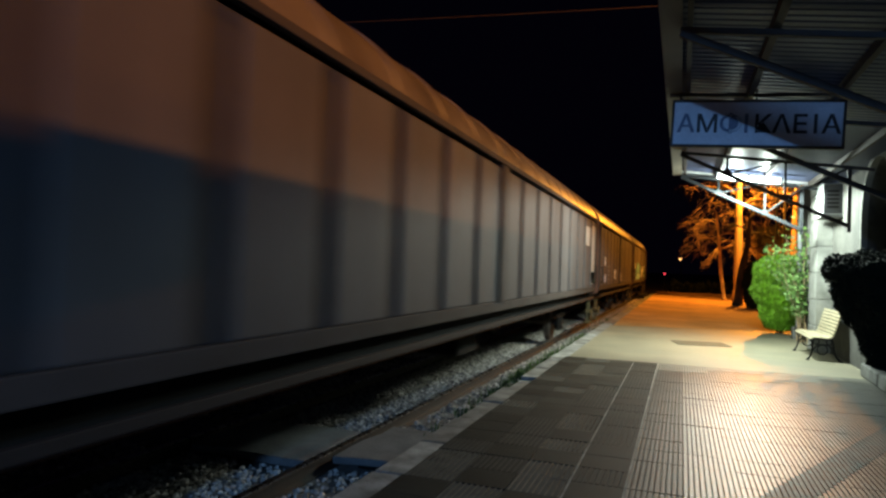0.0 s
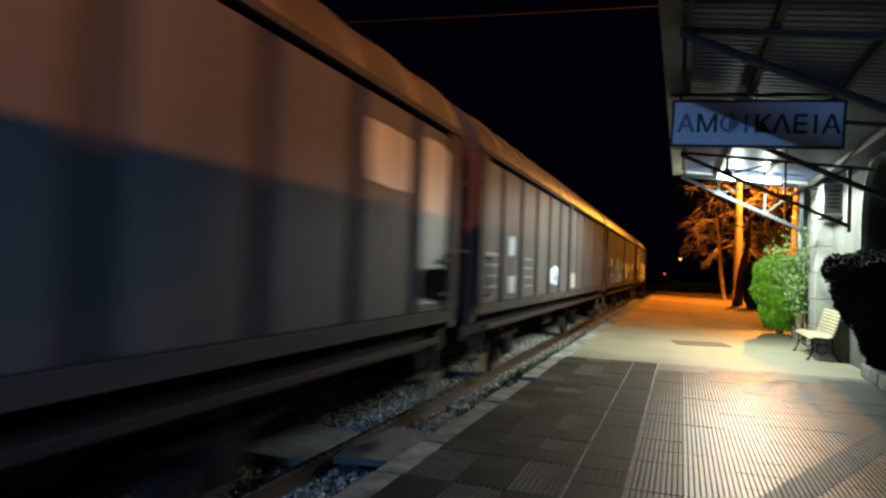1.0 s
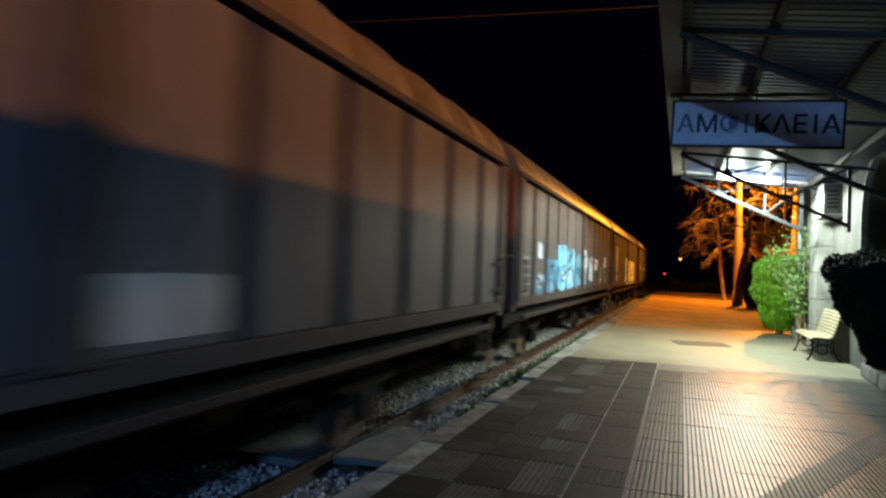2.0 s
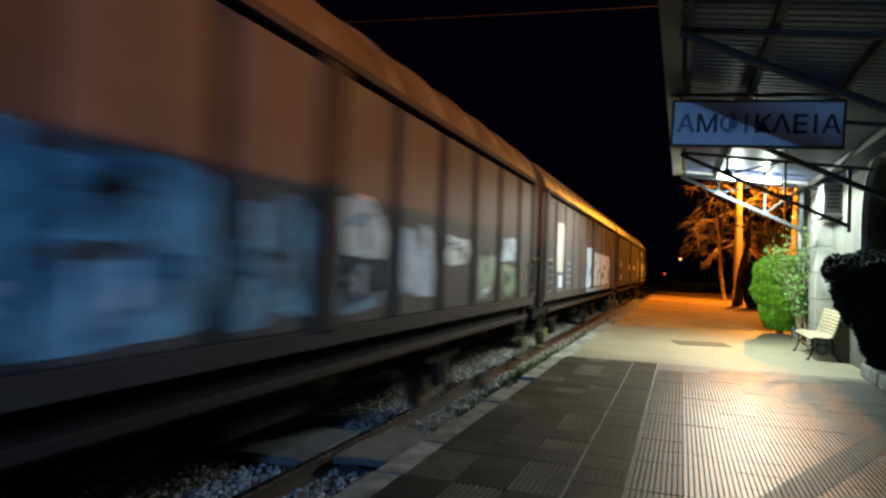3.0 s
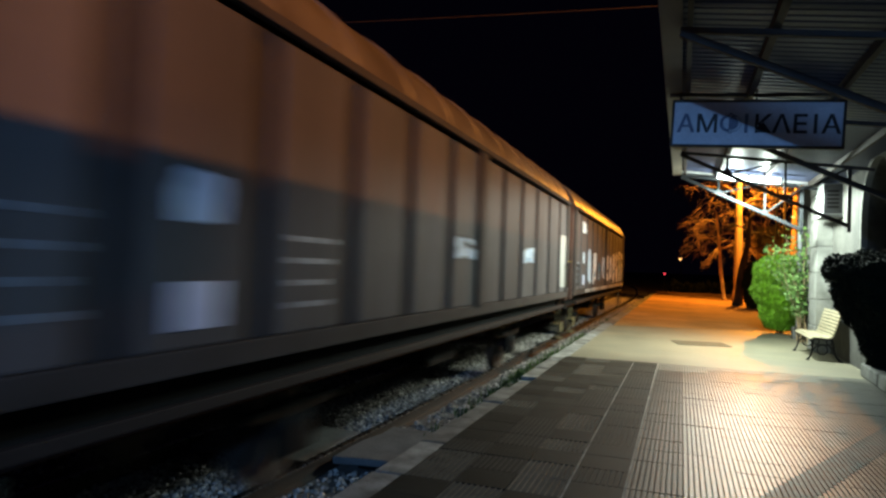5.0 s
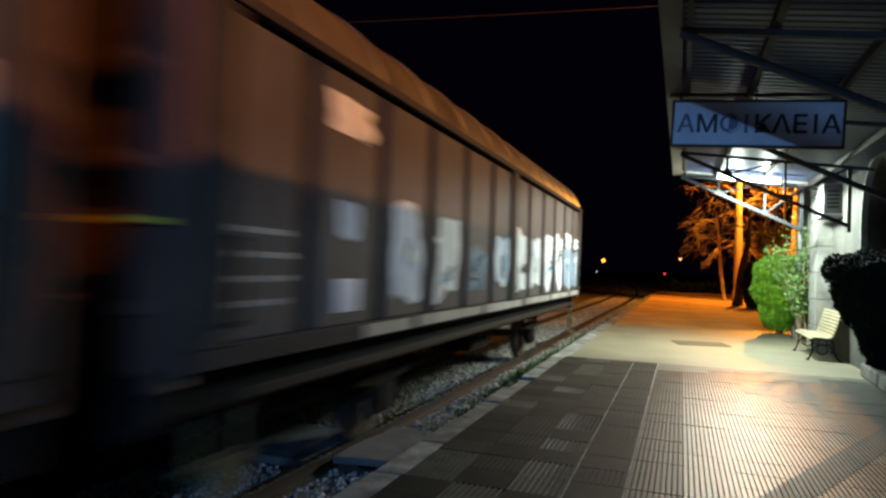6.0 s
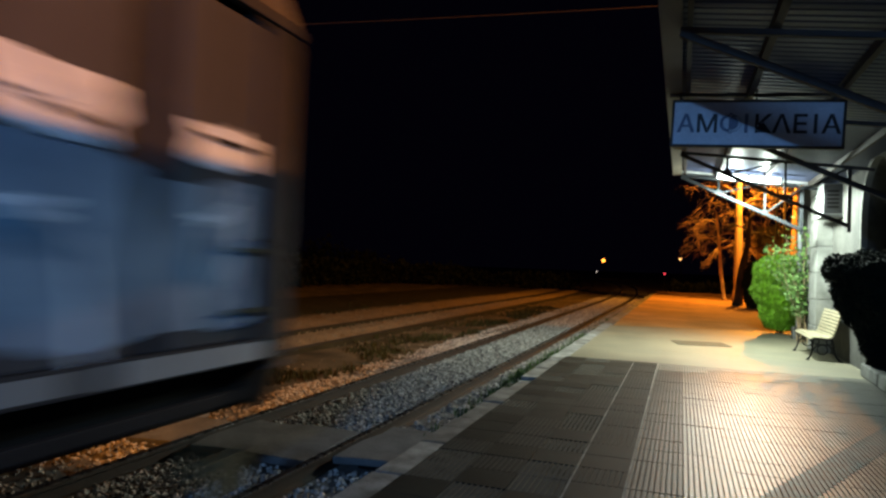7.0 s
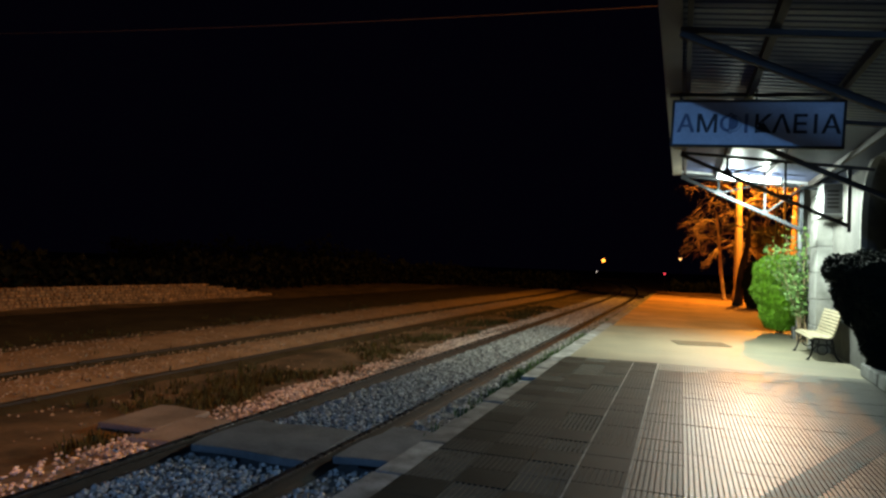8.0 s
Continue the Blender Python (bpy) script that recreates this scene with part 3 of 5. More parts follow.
def build_wagon(label, length, panels, paint, seed):
    """Local y runs from the wagon's leading end (-) to its trailing end (+); z from the rail top."""
    d = wagon_meshes(length, panels)
    h, step = length / 2, length / panels
    w = thing("freight_wagon", label, "freight wagon", "wagons of the train")
    child("body", d["body"], w)
    child("roof", d["roof"], w)
    for sx, rz in ((1, 0), (-1, 180)):
        turn = pose(0, 0, 0, 0, 0, rz)
        for nm, x in (("eave_rail", SIDE - 0.02), ("sill", SIDE - 0.04), ("guide_rail", SIDE - 0.03), ("solebar", SIDE - 0.32)):
            child(nm, d[nm], w, turn @ pose(x, 0, 0))
        child("door_post", d["door_post"], w, turn @ pose(SIDE - 0.05, 0, 0))
        for y in (-h + 0.16, h - 0.16):
            child("corner_post", d["door_post"], w, turn @ pose(SIDE - 0.062, y, 0))
        for k in range(panels):
            child("panel", d["panel"], w, turn @ pose(SIDE - 0.05, -h + (k + 0.5) * step, FLOOR_Z + 0.12))
        for e in (-1, 1):
            y = e * (h - AXLE_FROM_END)
            at = turn @ pose(0.98, y * sx, 0)
            child("axle_box", d["axle_box"], w, at)
            child("leaf_spring", d["leaf_spring"], w, at)
            for dy in (-0.22, 0.22):
                child("horn_guide", d["horn_guide"], w, at @ pose(0.02, dy, 0))
            child("spring_link", d["spring_link"], w, at @ pose(0, 0.64, 0))
            child("spring_link", d["spring_link"], w, at @ pose(0, -0.64, 0, 0, 0, 180))
            child("step", d["step"], w, turn @ pose(SIDE - 0.12, e * (h - 0.45), 0))
            child("handrail", d["handrail"], w, turn @ pose(SIDE - 0.03, e * (h - 0.35), 1.45))
    for e, rz in ((-1, 0), (1, 180)):
        m = pose(0, e * h, 0, 0, 0, rz)
        child("end_wall", d["end_wall"], w, m)
        for x in (-SIDE + 0.08, -0.5, 0.5, SIDE - 0.08):
            child("end_post", d["end_post"], w, m @ pose(x, 0, 0))
        for z in (1.55, 2.35, 2.9):
            child("end_beam", d["end_beam"], w, m @ pose(0, 0, z))
        child("buffer_beam", d["buffer_beam"], w, m)
        child("coupling", d["coupling"], w, m @ pose(0, 0, 1.0))
        for x in (-0.875, 0.875):
            child("buffer_head", d["buffer_head"], child("buffer", d["buffer"], w, m @ pose(x, -0.045, 1.03)))
    bm = bmesh.new()
    bm_bar(bm, (0.55, -h - 0.11, 2.02), (1.38, -h - 0.11, 2.02), 0.03, 0.035)
    part("brake_handle", bm, M_YELLOW, w)
    for z in (1.52, 1.88):
        child("grip", d["grip"], w, pose(SIDE + 0.02, h - 0.42, z), "yellow hand grip")
    child("brake_gear", d["brake_gear"], w)
    face = SIDE + 0.0015
    if length < 20:
        child("data_plate", d["data_plate"], w, pose(face, -h + 1.5 * step, 1.57))
        stencil_rows(w, 4, 0.66, seed, pose(face, -h + 0.55 * step, 1.98))
        stencil_rows(w, 4, 0.62, seed + 1, pose(face, -h + 2.5 * step, 1.95))
        child("chalk_patch", blob_mesh("chalk_patch", 0.38, 0.32, M_GPALE, seed + 2, 0.1), w, pose(face, -h + 1.5 * step, 2.16))
    for k, (a, z0, z1, mt, *over) in enumerate(paint):
        rg = random.Random(seed * 31 + k)
        wide = step + 0.01 if over else (step - 0.26) * rg.uniform(0.86, 1.0)
        y = -h + (a + 0.5) * step
        child("graffiti", blob_mesh("graffiti", wide, z1 - z0, mt, seed * 31 + k, 0.07 if over else 0.02 if mt == M_GGREY else 0.16), w,
              pose(face + 0.002, y, (z0 + z1) / 2), "spray-painted graffiti patch")
        if mt == M_GGREY:
            continue
        if over and mt in (M_GPALE, M_GWHITE):
            bm = bmesh.new()
            bm_box(bm, SIDE + 0.018, SIDE + 0.025, y - step / 2, y + step / 2, FLOOR_Z - 0.005, FLOOR_Z + 0.105)
            part("graffiti", bm, M_GSLATE, w, "slate blue spray paint over the sill")
        # strokes of a darker or brighter paint over the patch
        for q in range(6 if mt in (M_GCYAN, M_GBLUE) else 3):
            ink = rg.choice((M_PANEL, M_GBLUE, M_FRAME, M_GBLUE, M_GPALE) if mt in (M_GCYAN, M_GBLUE) else (M_GBLUE, M_GWHITE, M_GBLUE, M_GWHITE) if over else (M_PANEL, M_GBLUE, M_GWHITE, M_GPALE, M_FRAME))
            ww, hh = rg.uniform(0.25, 0.7) * wide, rg.uniform(0.07, 0.26) * (z1 - z0)
            if rg.random() < 0.4:
                ww, hh = rg.uniform(0.08, 0.16), rg.uniform(0.35, 0.7) * (z1 - z0)
            child("graffiti_stroke", blob_mesh("graffiti_stroke", ww, hh, ink, seed + 13 * k + q, 0.3), w,
                  pose(face + 0.006 + 0.002 * q, y + rg.uniform(-0.22, 0.22) * wide, (z0 + z1) / 2 + rg.uniform(-0.3, 0.3) * (z1 - z0), rg.uniform(-25, 25)))
    wheels = [child("wheelset", d["wheelset"], w, pose(0, e * (h - AXLE_FROM_END), WHEEL_R)) for e in (-1, 1)]
    for ws in wheels:
        child("wheel", d["wheel"], ws, pose(0.75, 0, 0))
        child("wheel", d["wheel"], ws, pose(-0.75, 0, 0, 0, 0, 180))
    return w, wheels


P, Q, B, G, E, C = M_GWHITE, M_GPALE, M_GBLUE, M_GREEN, M_GGREY, M_GCYAN
TRAIN = []
specs = [  # from the tail forwards
    (14.3, 12, [(1, 2.8, 3.12, P), (2, 1.42, 2.45, Q), (3, 1.42, 2.45, P), (4, 1.5, 2.1, B), (5, 1.5, 2.35, Q), (6, 1.4, 2.5, P), (7, 1.42, 2.45, P), (8, 1.40, 2.55, P), (9, 1.38, 2.6, P), (10, 1.38, 2.34, M_GSLATE, 1), (11, 1.38, 2.30, M_GSLATE, 1), (10, 2.30, 2.66, P), (11, 2.32, 2.58, P)],
     "grey-brown sliding-wall freight wagon with white graffiti along its panels"),
    (14.2, 12, [(5, 1.9, 2.2, Q), (8, 1.9, 2.2, Q), (11, 1.42, 2.6, E)], "grey-brown sliding-wall freight wagon with weathered plain panels"),
    (14.5, 12, [(5, 1.30, 2.50, Q, 1), (6, 1.30, 2.46, Q, 1), (7, 1.30, 2.42, Q, 1), (8, 1.30, 2.38, P, 1), (9, 1.30, 2.40, P, 1), (1, 1.75, 2.85, E)],
     "grey-brown sliding-wall freight wagon with a large pale blue and white mural"),
    (14.7, 12, [(1, 1.36, 1.75, B), (2, 1.36, 2.05, B, 1), (3, 1.36, 2.40, C, 1), (4, 1.36, 2.34, C, 1), (5, 1.38, 2.28, C), (6, 1.5, 2.40, P), (6, 1.4, 1.9, C), (7, 1.42, 2.28, Q), (8, 1.8, 2.2, P), (9, 1.38, 2.05, G), (10, 1.4, 1.9, G), (10, 1.9, 2.3, Q)],
     "grey-brown sliding-wall freight wagon with blue and green graffiti"),
    (14.7, 12, [(4, 1.5, 1.9, Q), (6, 1.4, 1.75, E)], "grey-brown sliding-wall freight wagon with stencil marks and a pale plate"),
    (22.6, 18, [(17, 1.42, 3.15, E), (16, 2.5, 3.05, E), (17, 1.42, 1.80, E)], "long grey sliding-wall freight wagon with dark ribs"),
]
tail = 0.0
for k, (length, panels, paint, label) in enumerate(specs):
    wagon, wheels = build_wagon(label, length, panels, paint, 40 + 7 * k)
    if k == 0:  # pale overspray along the sill of the last wagon
        for i in range(10):
            y0 = 2.1 + 1.2 * i - length / 2
            bm = bmesh.new()
            bm_box(bm, SIDE + 0.018, SIDE + 0.024, y0, y0 + 1.0 + 0.18 * (i % 2), FLOOR_Z - 0.006 + 0.004 * (i % 3), FLOOR_Z + 0.10 + 0.005 * (i % 2))
            part("graffiti", bm, M_GGREY, wagon, "pale overspray on the sill")
    TRAIN.append((wagon, wheels, length, tail + length / 2))
    tail += length + WAGON_GAP


def wagon_pose(s, length):
    reach = length / 2 - AXLE_FROM_END
    a, b = track(s - reach)[0], track(s + reach)[0]
    d = b - a
    c = (a + b) / 2
    return pose(c.x, c.y, RAIL_Z, 0, 0, math.degrees(math.atan2(-d.x, d.y)))


def motions():
    for wagon, wheels, length, back in TRAIN:
        at = lambda t: TAIL_AT_6 - SPEED * (t - 6.0) - back
        walk(wagon, [(t / 4, wagon_pose(at(t / 4), length)) for t in range(33)])
        for k, ws in enumerate(wheels):
            y = (-1, 1)[k] * (length / 2 - AXLE_FROM_END)
            walk(ws, [(f / 30, pose(0, y, WHEEL_R, math.degrees(SPEED * f / 30 / WHEEL_R) % 360, 0, 0)) for f in range(241)])

# ---- track bed ----
def build_bed():
    bm = bmesh.new()
    bm_sweep(bm, track_path(0, RAIL_Z, -120, 200), [(-1.9, -0.25), (-1.35, -0.12), (-0.9, -0.15), (-0.6, -0.14), (0.6, -0.14), (0.9, -0.17), (1.6, -0.18), (1.72, -0.25)])
    ob = structure("track_bed", bm, M_FINES, "dark fines under the ballast")
    return ob


build_bed()

# crossing slabs laid across the track
SLABS = (("between", (-4.56, -3.28, 5.45, 6.65), -0.275), ("kerbside", (-3.06, -2.22, 5.75, 7.0), -0.265), ("field", (-5.35, -4.80, 5.45, 6.5), -0.30), ("field", (-6.3, -5.5, 6.0, 7.0), -0.36))


def build_slab(tag, r, z):
    x0, x1, y0, y1 = r
    bm = bmesh.new()
    bm_box(bm, x0, x1, y0, y1, z - 0.075, z, 0.02)
    bmesh.ops.subdivide_edges(bm, edges=bm.edges[:], cuts=3, use_grid_fill=True)
    for v in bm.verts:
        v.co.x += 0.09 * noise.noise(v.co * 2.1)
        v.co.y += 0.10 * noise.noise(v.co * 2.3 + Vector((4, 0, 0)))
        v.co.z += 0.02 * noise.noise(v.co * 1.6)
    ob = part("crossing_slab", bm, M_SLAB)
    bm = bmesh.new()
    bm_box(bm, x0 + 0.14, x1 - 0.14, y0 + 0.16, y1 - 0.14, z - 0.2, z - 0.07)
    part("bearer", bm, M_DARK, ob)
    return tagged(ob, "worn concrete slab laid across the railway track", "concrete slab", "crossing slabs")


for tag, r, z in SLABS:
    build_slab(tag, r, z)


def in_slab(x, y):
    return any(r[0] - 0.03 < x < r[1] + 0.03 and r[2] - 0.03 < y < r[3] + 0.03 for _, r, _ in SLABS)


def stones(name, label, material, spots):
    """Many small broken stones in one mesh: 8 faces each."""
    rnd = random.Random(len(spots))
    vs, fs = [], []
    base = [Vector(c) for c in ((1, 0, 0), (-1, 0, 0), (0, 1, 0), (0, -1, 0), (0, 0, 1), (0, 0, -1))]
    tri = ((0, 2, 4), (2, 1, 4), (1, 3, 4), (3, 0, 4), (2, 0, 5), (1, 2, 5), (3, 1, 5), (0, 3, 5))
    for x, y, z, r in spots:
        q = Euler((rnd.uniform(0, 6), rnd.uniform(0, 6), rnd.uniform(0, 6))).to_matrix()
        k = len(vs)
        for c in base:
            p = q @ (c * r * rnd.uniform(0.65, 1.25))
            vs.append((x + p.x, y + p.y, z + p.z * 0.75))
        fs += [(a + k, b + k, c + k) for a, b, c in tri]
    me = bpy.data.meshes.new(name)
    me.from_pydata(vs, [], fs)
    me.materials.append(material)
    ob = new(name, me)
    return tagged(ob, label, "gravel", kind="stuff")


def ballast_spots():
    rnd = random.Random(3)
    out = []
    for _ in range(62000):
        s = 2.0 + 48 * rnd.random() ** 1.7
        off = rnd.uniform(-1.85, 1.70)
        if abs(abs(off) - 0.75) < 0.12:
            continue
        p = track(s, off)[0]
        if in_slab(p.x, p.y) or p.x > -2.22:
            continue
        side = abs(off) - 0.75
        z = RAIL_Z - 0.125 if side < 0 else RAIL_Z - 0.14 - 0.09 * max(side - 0.5, 0)
        if off < -0.75:
            z = RAIL_Z - 0.085 - 0.16 * max(side - 0.5, 0)
            if noise.noise(Vector((p.x * 1.3, p.y * 0.5, 2))) + 0.35 < 0.55 * side and rnd.random() < 0.85:
                continue
        if 0.8 < off and rnd.random() < 0.55:
            continue
        out.append((p.x, p.y, z + rnd.uniform(-0.02, 0.025), rnd.uniform(0.016, 0.036)))
    return out


stones("ballast", "grey broken-stone ballast between and beside the rails", M_STONE, ballast_spots())


def field_spots():
    rnd = random.Random(5)
    out = []
    for _ in range(9000):
        y = 5 + 40 * rnd.random() ** 1.5
        x = rnd.choice((rnd.gauss(-9.05, 0.45), rnd.gauss(-9.05, 0.45), rnd.gauss(-11.6, 0.7), rnd.uniform(-15, -6)))
        z = -0.375 if (-9.7 < x < -8.4 or -12.5 < x < -10.4) else -0.45
        out.append((x, y, z, rnd.uniform(0.012, 0.034)))
    return out


stones("field_gravel", "scattered gravel along the disused siding", M_PEBBLE, field_spots())


def soil_strip(name, label, x0, x1, material, z, seed):
    """A ragged strip of ground along the siding."""
    bm = bmesh.new()
    rows = []
    for i in range(90):
        y = 2 + 0.7 * i
        bend = -max(y - 42, 0) ** 2 / 800
        row = []
        for k in range(5):
            x = x0 + (x1 - x0) * k / 4
            if k in (0, 4):
                x += 0.22 * noise.noise(Vector((y * 0.9, seed, k)))
            row.append(bm.verts.new((x + bend, y, z + (0.025 if 0 < k < 4 else -0.07) + 0.015 * noise.noise(Vector((x, y, seed))))))
        rows.append(row)
    for a, b in zip(rows, rows[1:]):
        for k in range(4):
            bm.faces.new((a[k], a[k + 1], b[k + 1], b[k]))
    structure(name, bm, material, label, True)


soil_strip("rail_verge", "dark oily soil beside the siding rail", -8.42, -7.7, M_GRASS_D, -0.425, 7.0)
soil_strip("rail_verge", "dark oily soil beside the siding rail", -10.3, -9.78, M_GRASS_D, -0.425, 9.0)
soil_strip("gravel_strip", "pale gravelly strip between the siding rails", -9.8, -8.3, M_STRIP, -0.40, 1.0)
soil_strip("grass_verge", "dark trodden grass below the retaining wall", -20.0, -13.1, M_GRASS_D, -0.385, 3.0)
soil_strip("gravel_strip", "pale gravelly strip beyond the siding", -12.7, -10.3, M_STRIP, -0.40, 5.0)

# concrete sleepers
for k in range(60):
    s = 2.4 + 0.6 * k
    p, a = track(s)
    if 5.2 < p.y < 6.8:
        continue
    if k == 0:
        bm = bmesh.new()
        bm_box(bm, -1.25, 1.25, -0.11, 0.11, -0.27, -0.155, 0.02)
        first = part("sleeper", bm, M_SLEEPER)
        tagged(first, "weathered concrete sleeper half buried in ballast", "sleeper", "sleepers of the track")
        first.matrix_basis = pose(p.x, p.y, RAIL_Z, 0, 0, math.degrees(a))
    else:
        copy_thing(first, pose(p.x, p.y, RAIL_Z, 0, 0, math.degrees(a)))

# disused siding beyond, sunk in soil
for x in (-8.05, -10.05):
    bm = bmesh.new()
    pts = []
    for i in range(34):
        y = -30 + 5 * i
        pts.append((x - max(y - 42, 0) ** 2 / 800, y, -0.36))
    bm_sweep(bm, pts, [(-0.04, 0.0), (-0.04, -0.04), (-0.012, -0.05), (-0.012, -0.14), (0.012, -0.14), (0.012, -0.05), (0.04, -0.04), (0.04, 0.0)])
    tagged(part("siding_rail", bm, M_RAIL), "rusty rail of a disused siding sunk in soil", "rail", "rails of the siding", "structure")
# far mound / low dry-stone retaining wall
def build_stone_wall():
    w = thing("retaining_wall", "low retaining wall of rounded rubble stones", "wall", kind="structure")
    bm = bmesh.new()
    y0, y1 = 8.0, 31.0
    for i in range(12):
        a, b = y0 + (y1 - y0) * i / 12, y0 + (y1 - y0) * (i + 1) / 12
        top = 0.30 if b < 25 else 0.30 - 0.10 * (b - 25)
        bm_box(bm, -21.6, -20.62, a, b, -0.9, top - 0.06)
    part("core", bm, mat("earthy_mortar", (0.20, 0.14, 0.08), 0.95, scale=3, vary=0.4, bump=0.6, fine=18, spec=0.1), w)
    vs, fs = [], []
    rnd = random.Random(11)
    rowz = -0.46
    for r in range(7):
        y = y0 + rnd.uniform(0, 0.2)
        hh = 0.105 + rnd.uniform(-0.012, 0.012)
        while y < y1:
            l = rnd.uniform(0.10, 0.24)
            top = 0.32 if y < 25 else 0.32 - 0.11 * (y - 25)
            if rowz + hh < top + 0.06:
                k = len(vs)
                j = lambda v: v + rnd.uniform(-0.018, 0.018)
                x1 = -20.56 + rnd.uniform(-0.03, 0.05)
                for (yy, zz, xx) in ((y, rowz, -20.7), (y + l, rowz, -20.7), (y + l, rowz + hh, -20.7), (y, rowz + hh, -20.7),
                                     (y + 0.03, rowz + 0.022, x1), (y + l - 0.03, rowz + 0.022, x1), (y + l - 0.03, rowz + hh - 0.02, x1), (y + 0.03, rowz + hh - 0.02, x1)):
                    vs.append((xx, j(yy), j(zz)))
                fs += [(k + 4, k + 5, k + 6, k + 7)] + [(k + i, k + (i + 1) % 4, k + 4 + (i + 1) % 4, k + 4 + i) for i in range(4)]
            y += l + 0.012
        rowz += hh + 0.01
    me = bpy.data.meshes.new("stones")
    me.from_pydata(vs, [], fs)
    me.materials.append(M_MASONRY)
    child("stones", me, w)["kind"] = "stuff"


build_stone_wall()


def blades(name, label, material, spots, tall=0.16):
    """Tufts of thin grass blades, each a bent two-piece strip."""
    rnd = random.Random(len(spots) + 1)
    vs, fs = [], []
    for x, y, z, k in spots:
        for _ in range(7):
            a = rnd.uniform(0, 6.28)
            h = tall * k * rnd.uniform(0.5, 1.2)
            w = 0.006 + 0.004 * rnd.random()
            dx, dy = math.cos(a), math.sin(a)
            ox, oy = x + rnd.gauss(0, 0.04), y + rnd.gauss(0, 0.04)
            lean = rnd.uniform(0.1, 0.7) * h
            n = len(vs)
            vs += [(ox - dy * w, oy + dx * w, z), (ox + dy * w, oy - dx * w, z),
                   (ox - dy * w + dx * lean * 0.4, oy + dx * w + dy * lean * 0.4, z + h * 0.6), (ox + dy * w + dx * lean * 0.4, oy - dx * w + dy * lean * 0.4, z + h * 0.6),
                   (ox + dx * lean, oy + dy * lean, z + h)]
            fs += [(n, n + 1, n + 3, n + 2), (n + 2, n + 3, n + 4)]
    me = bpy.data.meshes.new(name)
    me.from_pydata(vs, [], fs)
    me.materials.append(material)
    return tagged(new(name, me), label, "weeds", kind="stuff")


rnd = random.Random(21)
spots = []
for _ in range(520):
    y = rnd.choice((rnd.uniform(9, 20), rnd.gauss(12.5, 1.2), rnd.uniform(6, 30)))
    spots.append((rnd.uniform(-2.75, -2.25), y, RAIL_Z - 0.16, rnd.uniform(0.5, 1.2)))
blades("weeds", "green weeds between the rail and the kerb", M_GRASS, spots)
spots = []
for _ in range(3600):
    y = 5 + 30 * rnd.random() ** 1.4
    x = rnd.choice((rnd.gauss(-6.3, 0.35), rnd.gauss(-6.1, 0.4), rnd.gauss(-6.6, 0.5), rnd.uniform(-19, -6), rnd.gauss(-14.5, 2)))
    if in_slab(x, y) or noise.noise(Vector((x * 0.5, y * 0.35, 9))) < 0.0:
        continue
    spots.append((x, y, -0.47, rnd.uniform(0.5, 1.3)))
blades("dry_grass", "patchy dry grass on the railway field", M_GRASS_F, spots, 0.14)

# ---- kerb stones along the platform edge ----
KERB_L = 0.98
for k in range(38):
    y = 1.2 + k * 1.0
    rk = random.Random(100 + k)
    worn = rk.random() < 0.22 and k < 12
    bm = bmesh.new()
    bm_box(bm, -0.15, 0.15, -KERB_L / 2, KERB_L / 2, -0.34, 0.0, 0.022)
    for v in bm.verts:
        v.co += Vector((0.012 * noise.noise(v.co * 3 + Vector((k, 0, 0))), 0.008 * noise.noise(v.co * 4 + Vector((0, k, 0))), 0.008 * noise.noise(v.co * 5 + Vector((0, 0, k)))))
    ob = part("kerb_stone", bm, M_KERB, platform)
    ob.matrix_basis = pose(-2.05 + rk.uniform(-0.012, 0.012), y, -0.012 + rk.uniform(-0.012, 0.006) - (0.05 if worn else 0), rk.uniform(-0.4, 0.4), rk.uniform(-1, 1), rk.uniform(-0.5, 0.5))
bm = bmesh.new()
bm_box(bm, -2.16, -1.9, -30, 0.7, -0.6, -0.015)
bm_box(bm, -2.14, -1.88, 39.0, 60, -0.6, -0.03)
bm_box(bm, -2.12, -1.9, 0.7, 39.0, -0.6, -0.30)
tagged(part("kerb_footing", bm, M_SLAB, platform), kind="stuff")

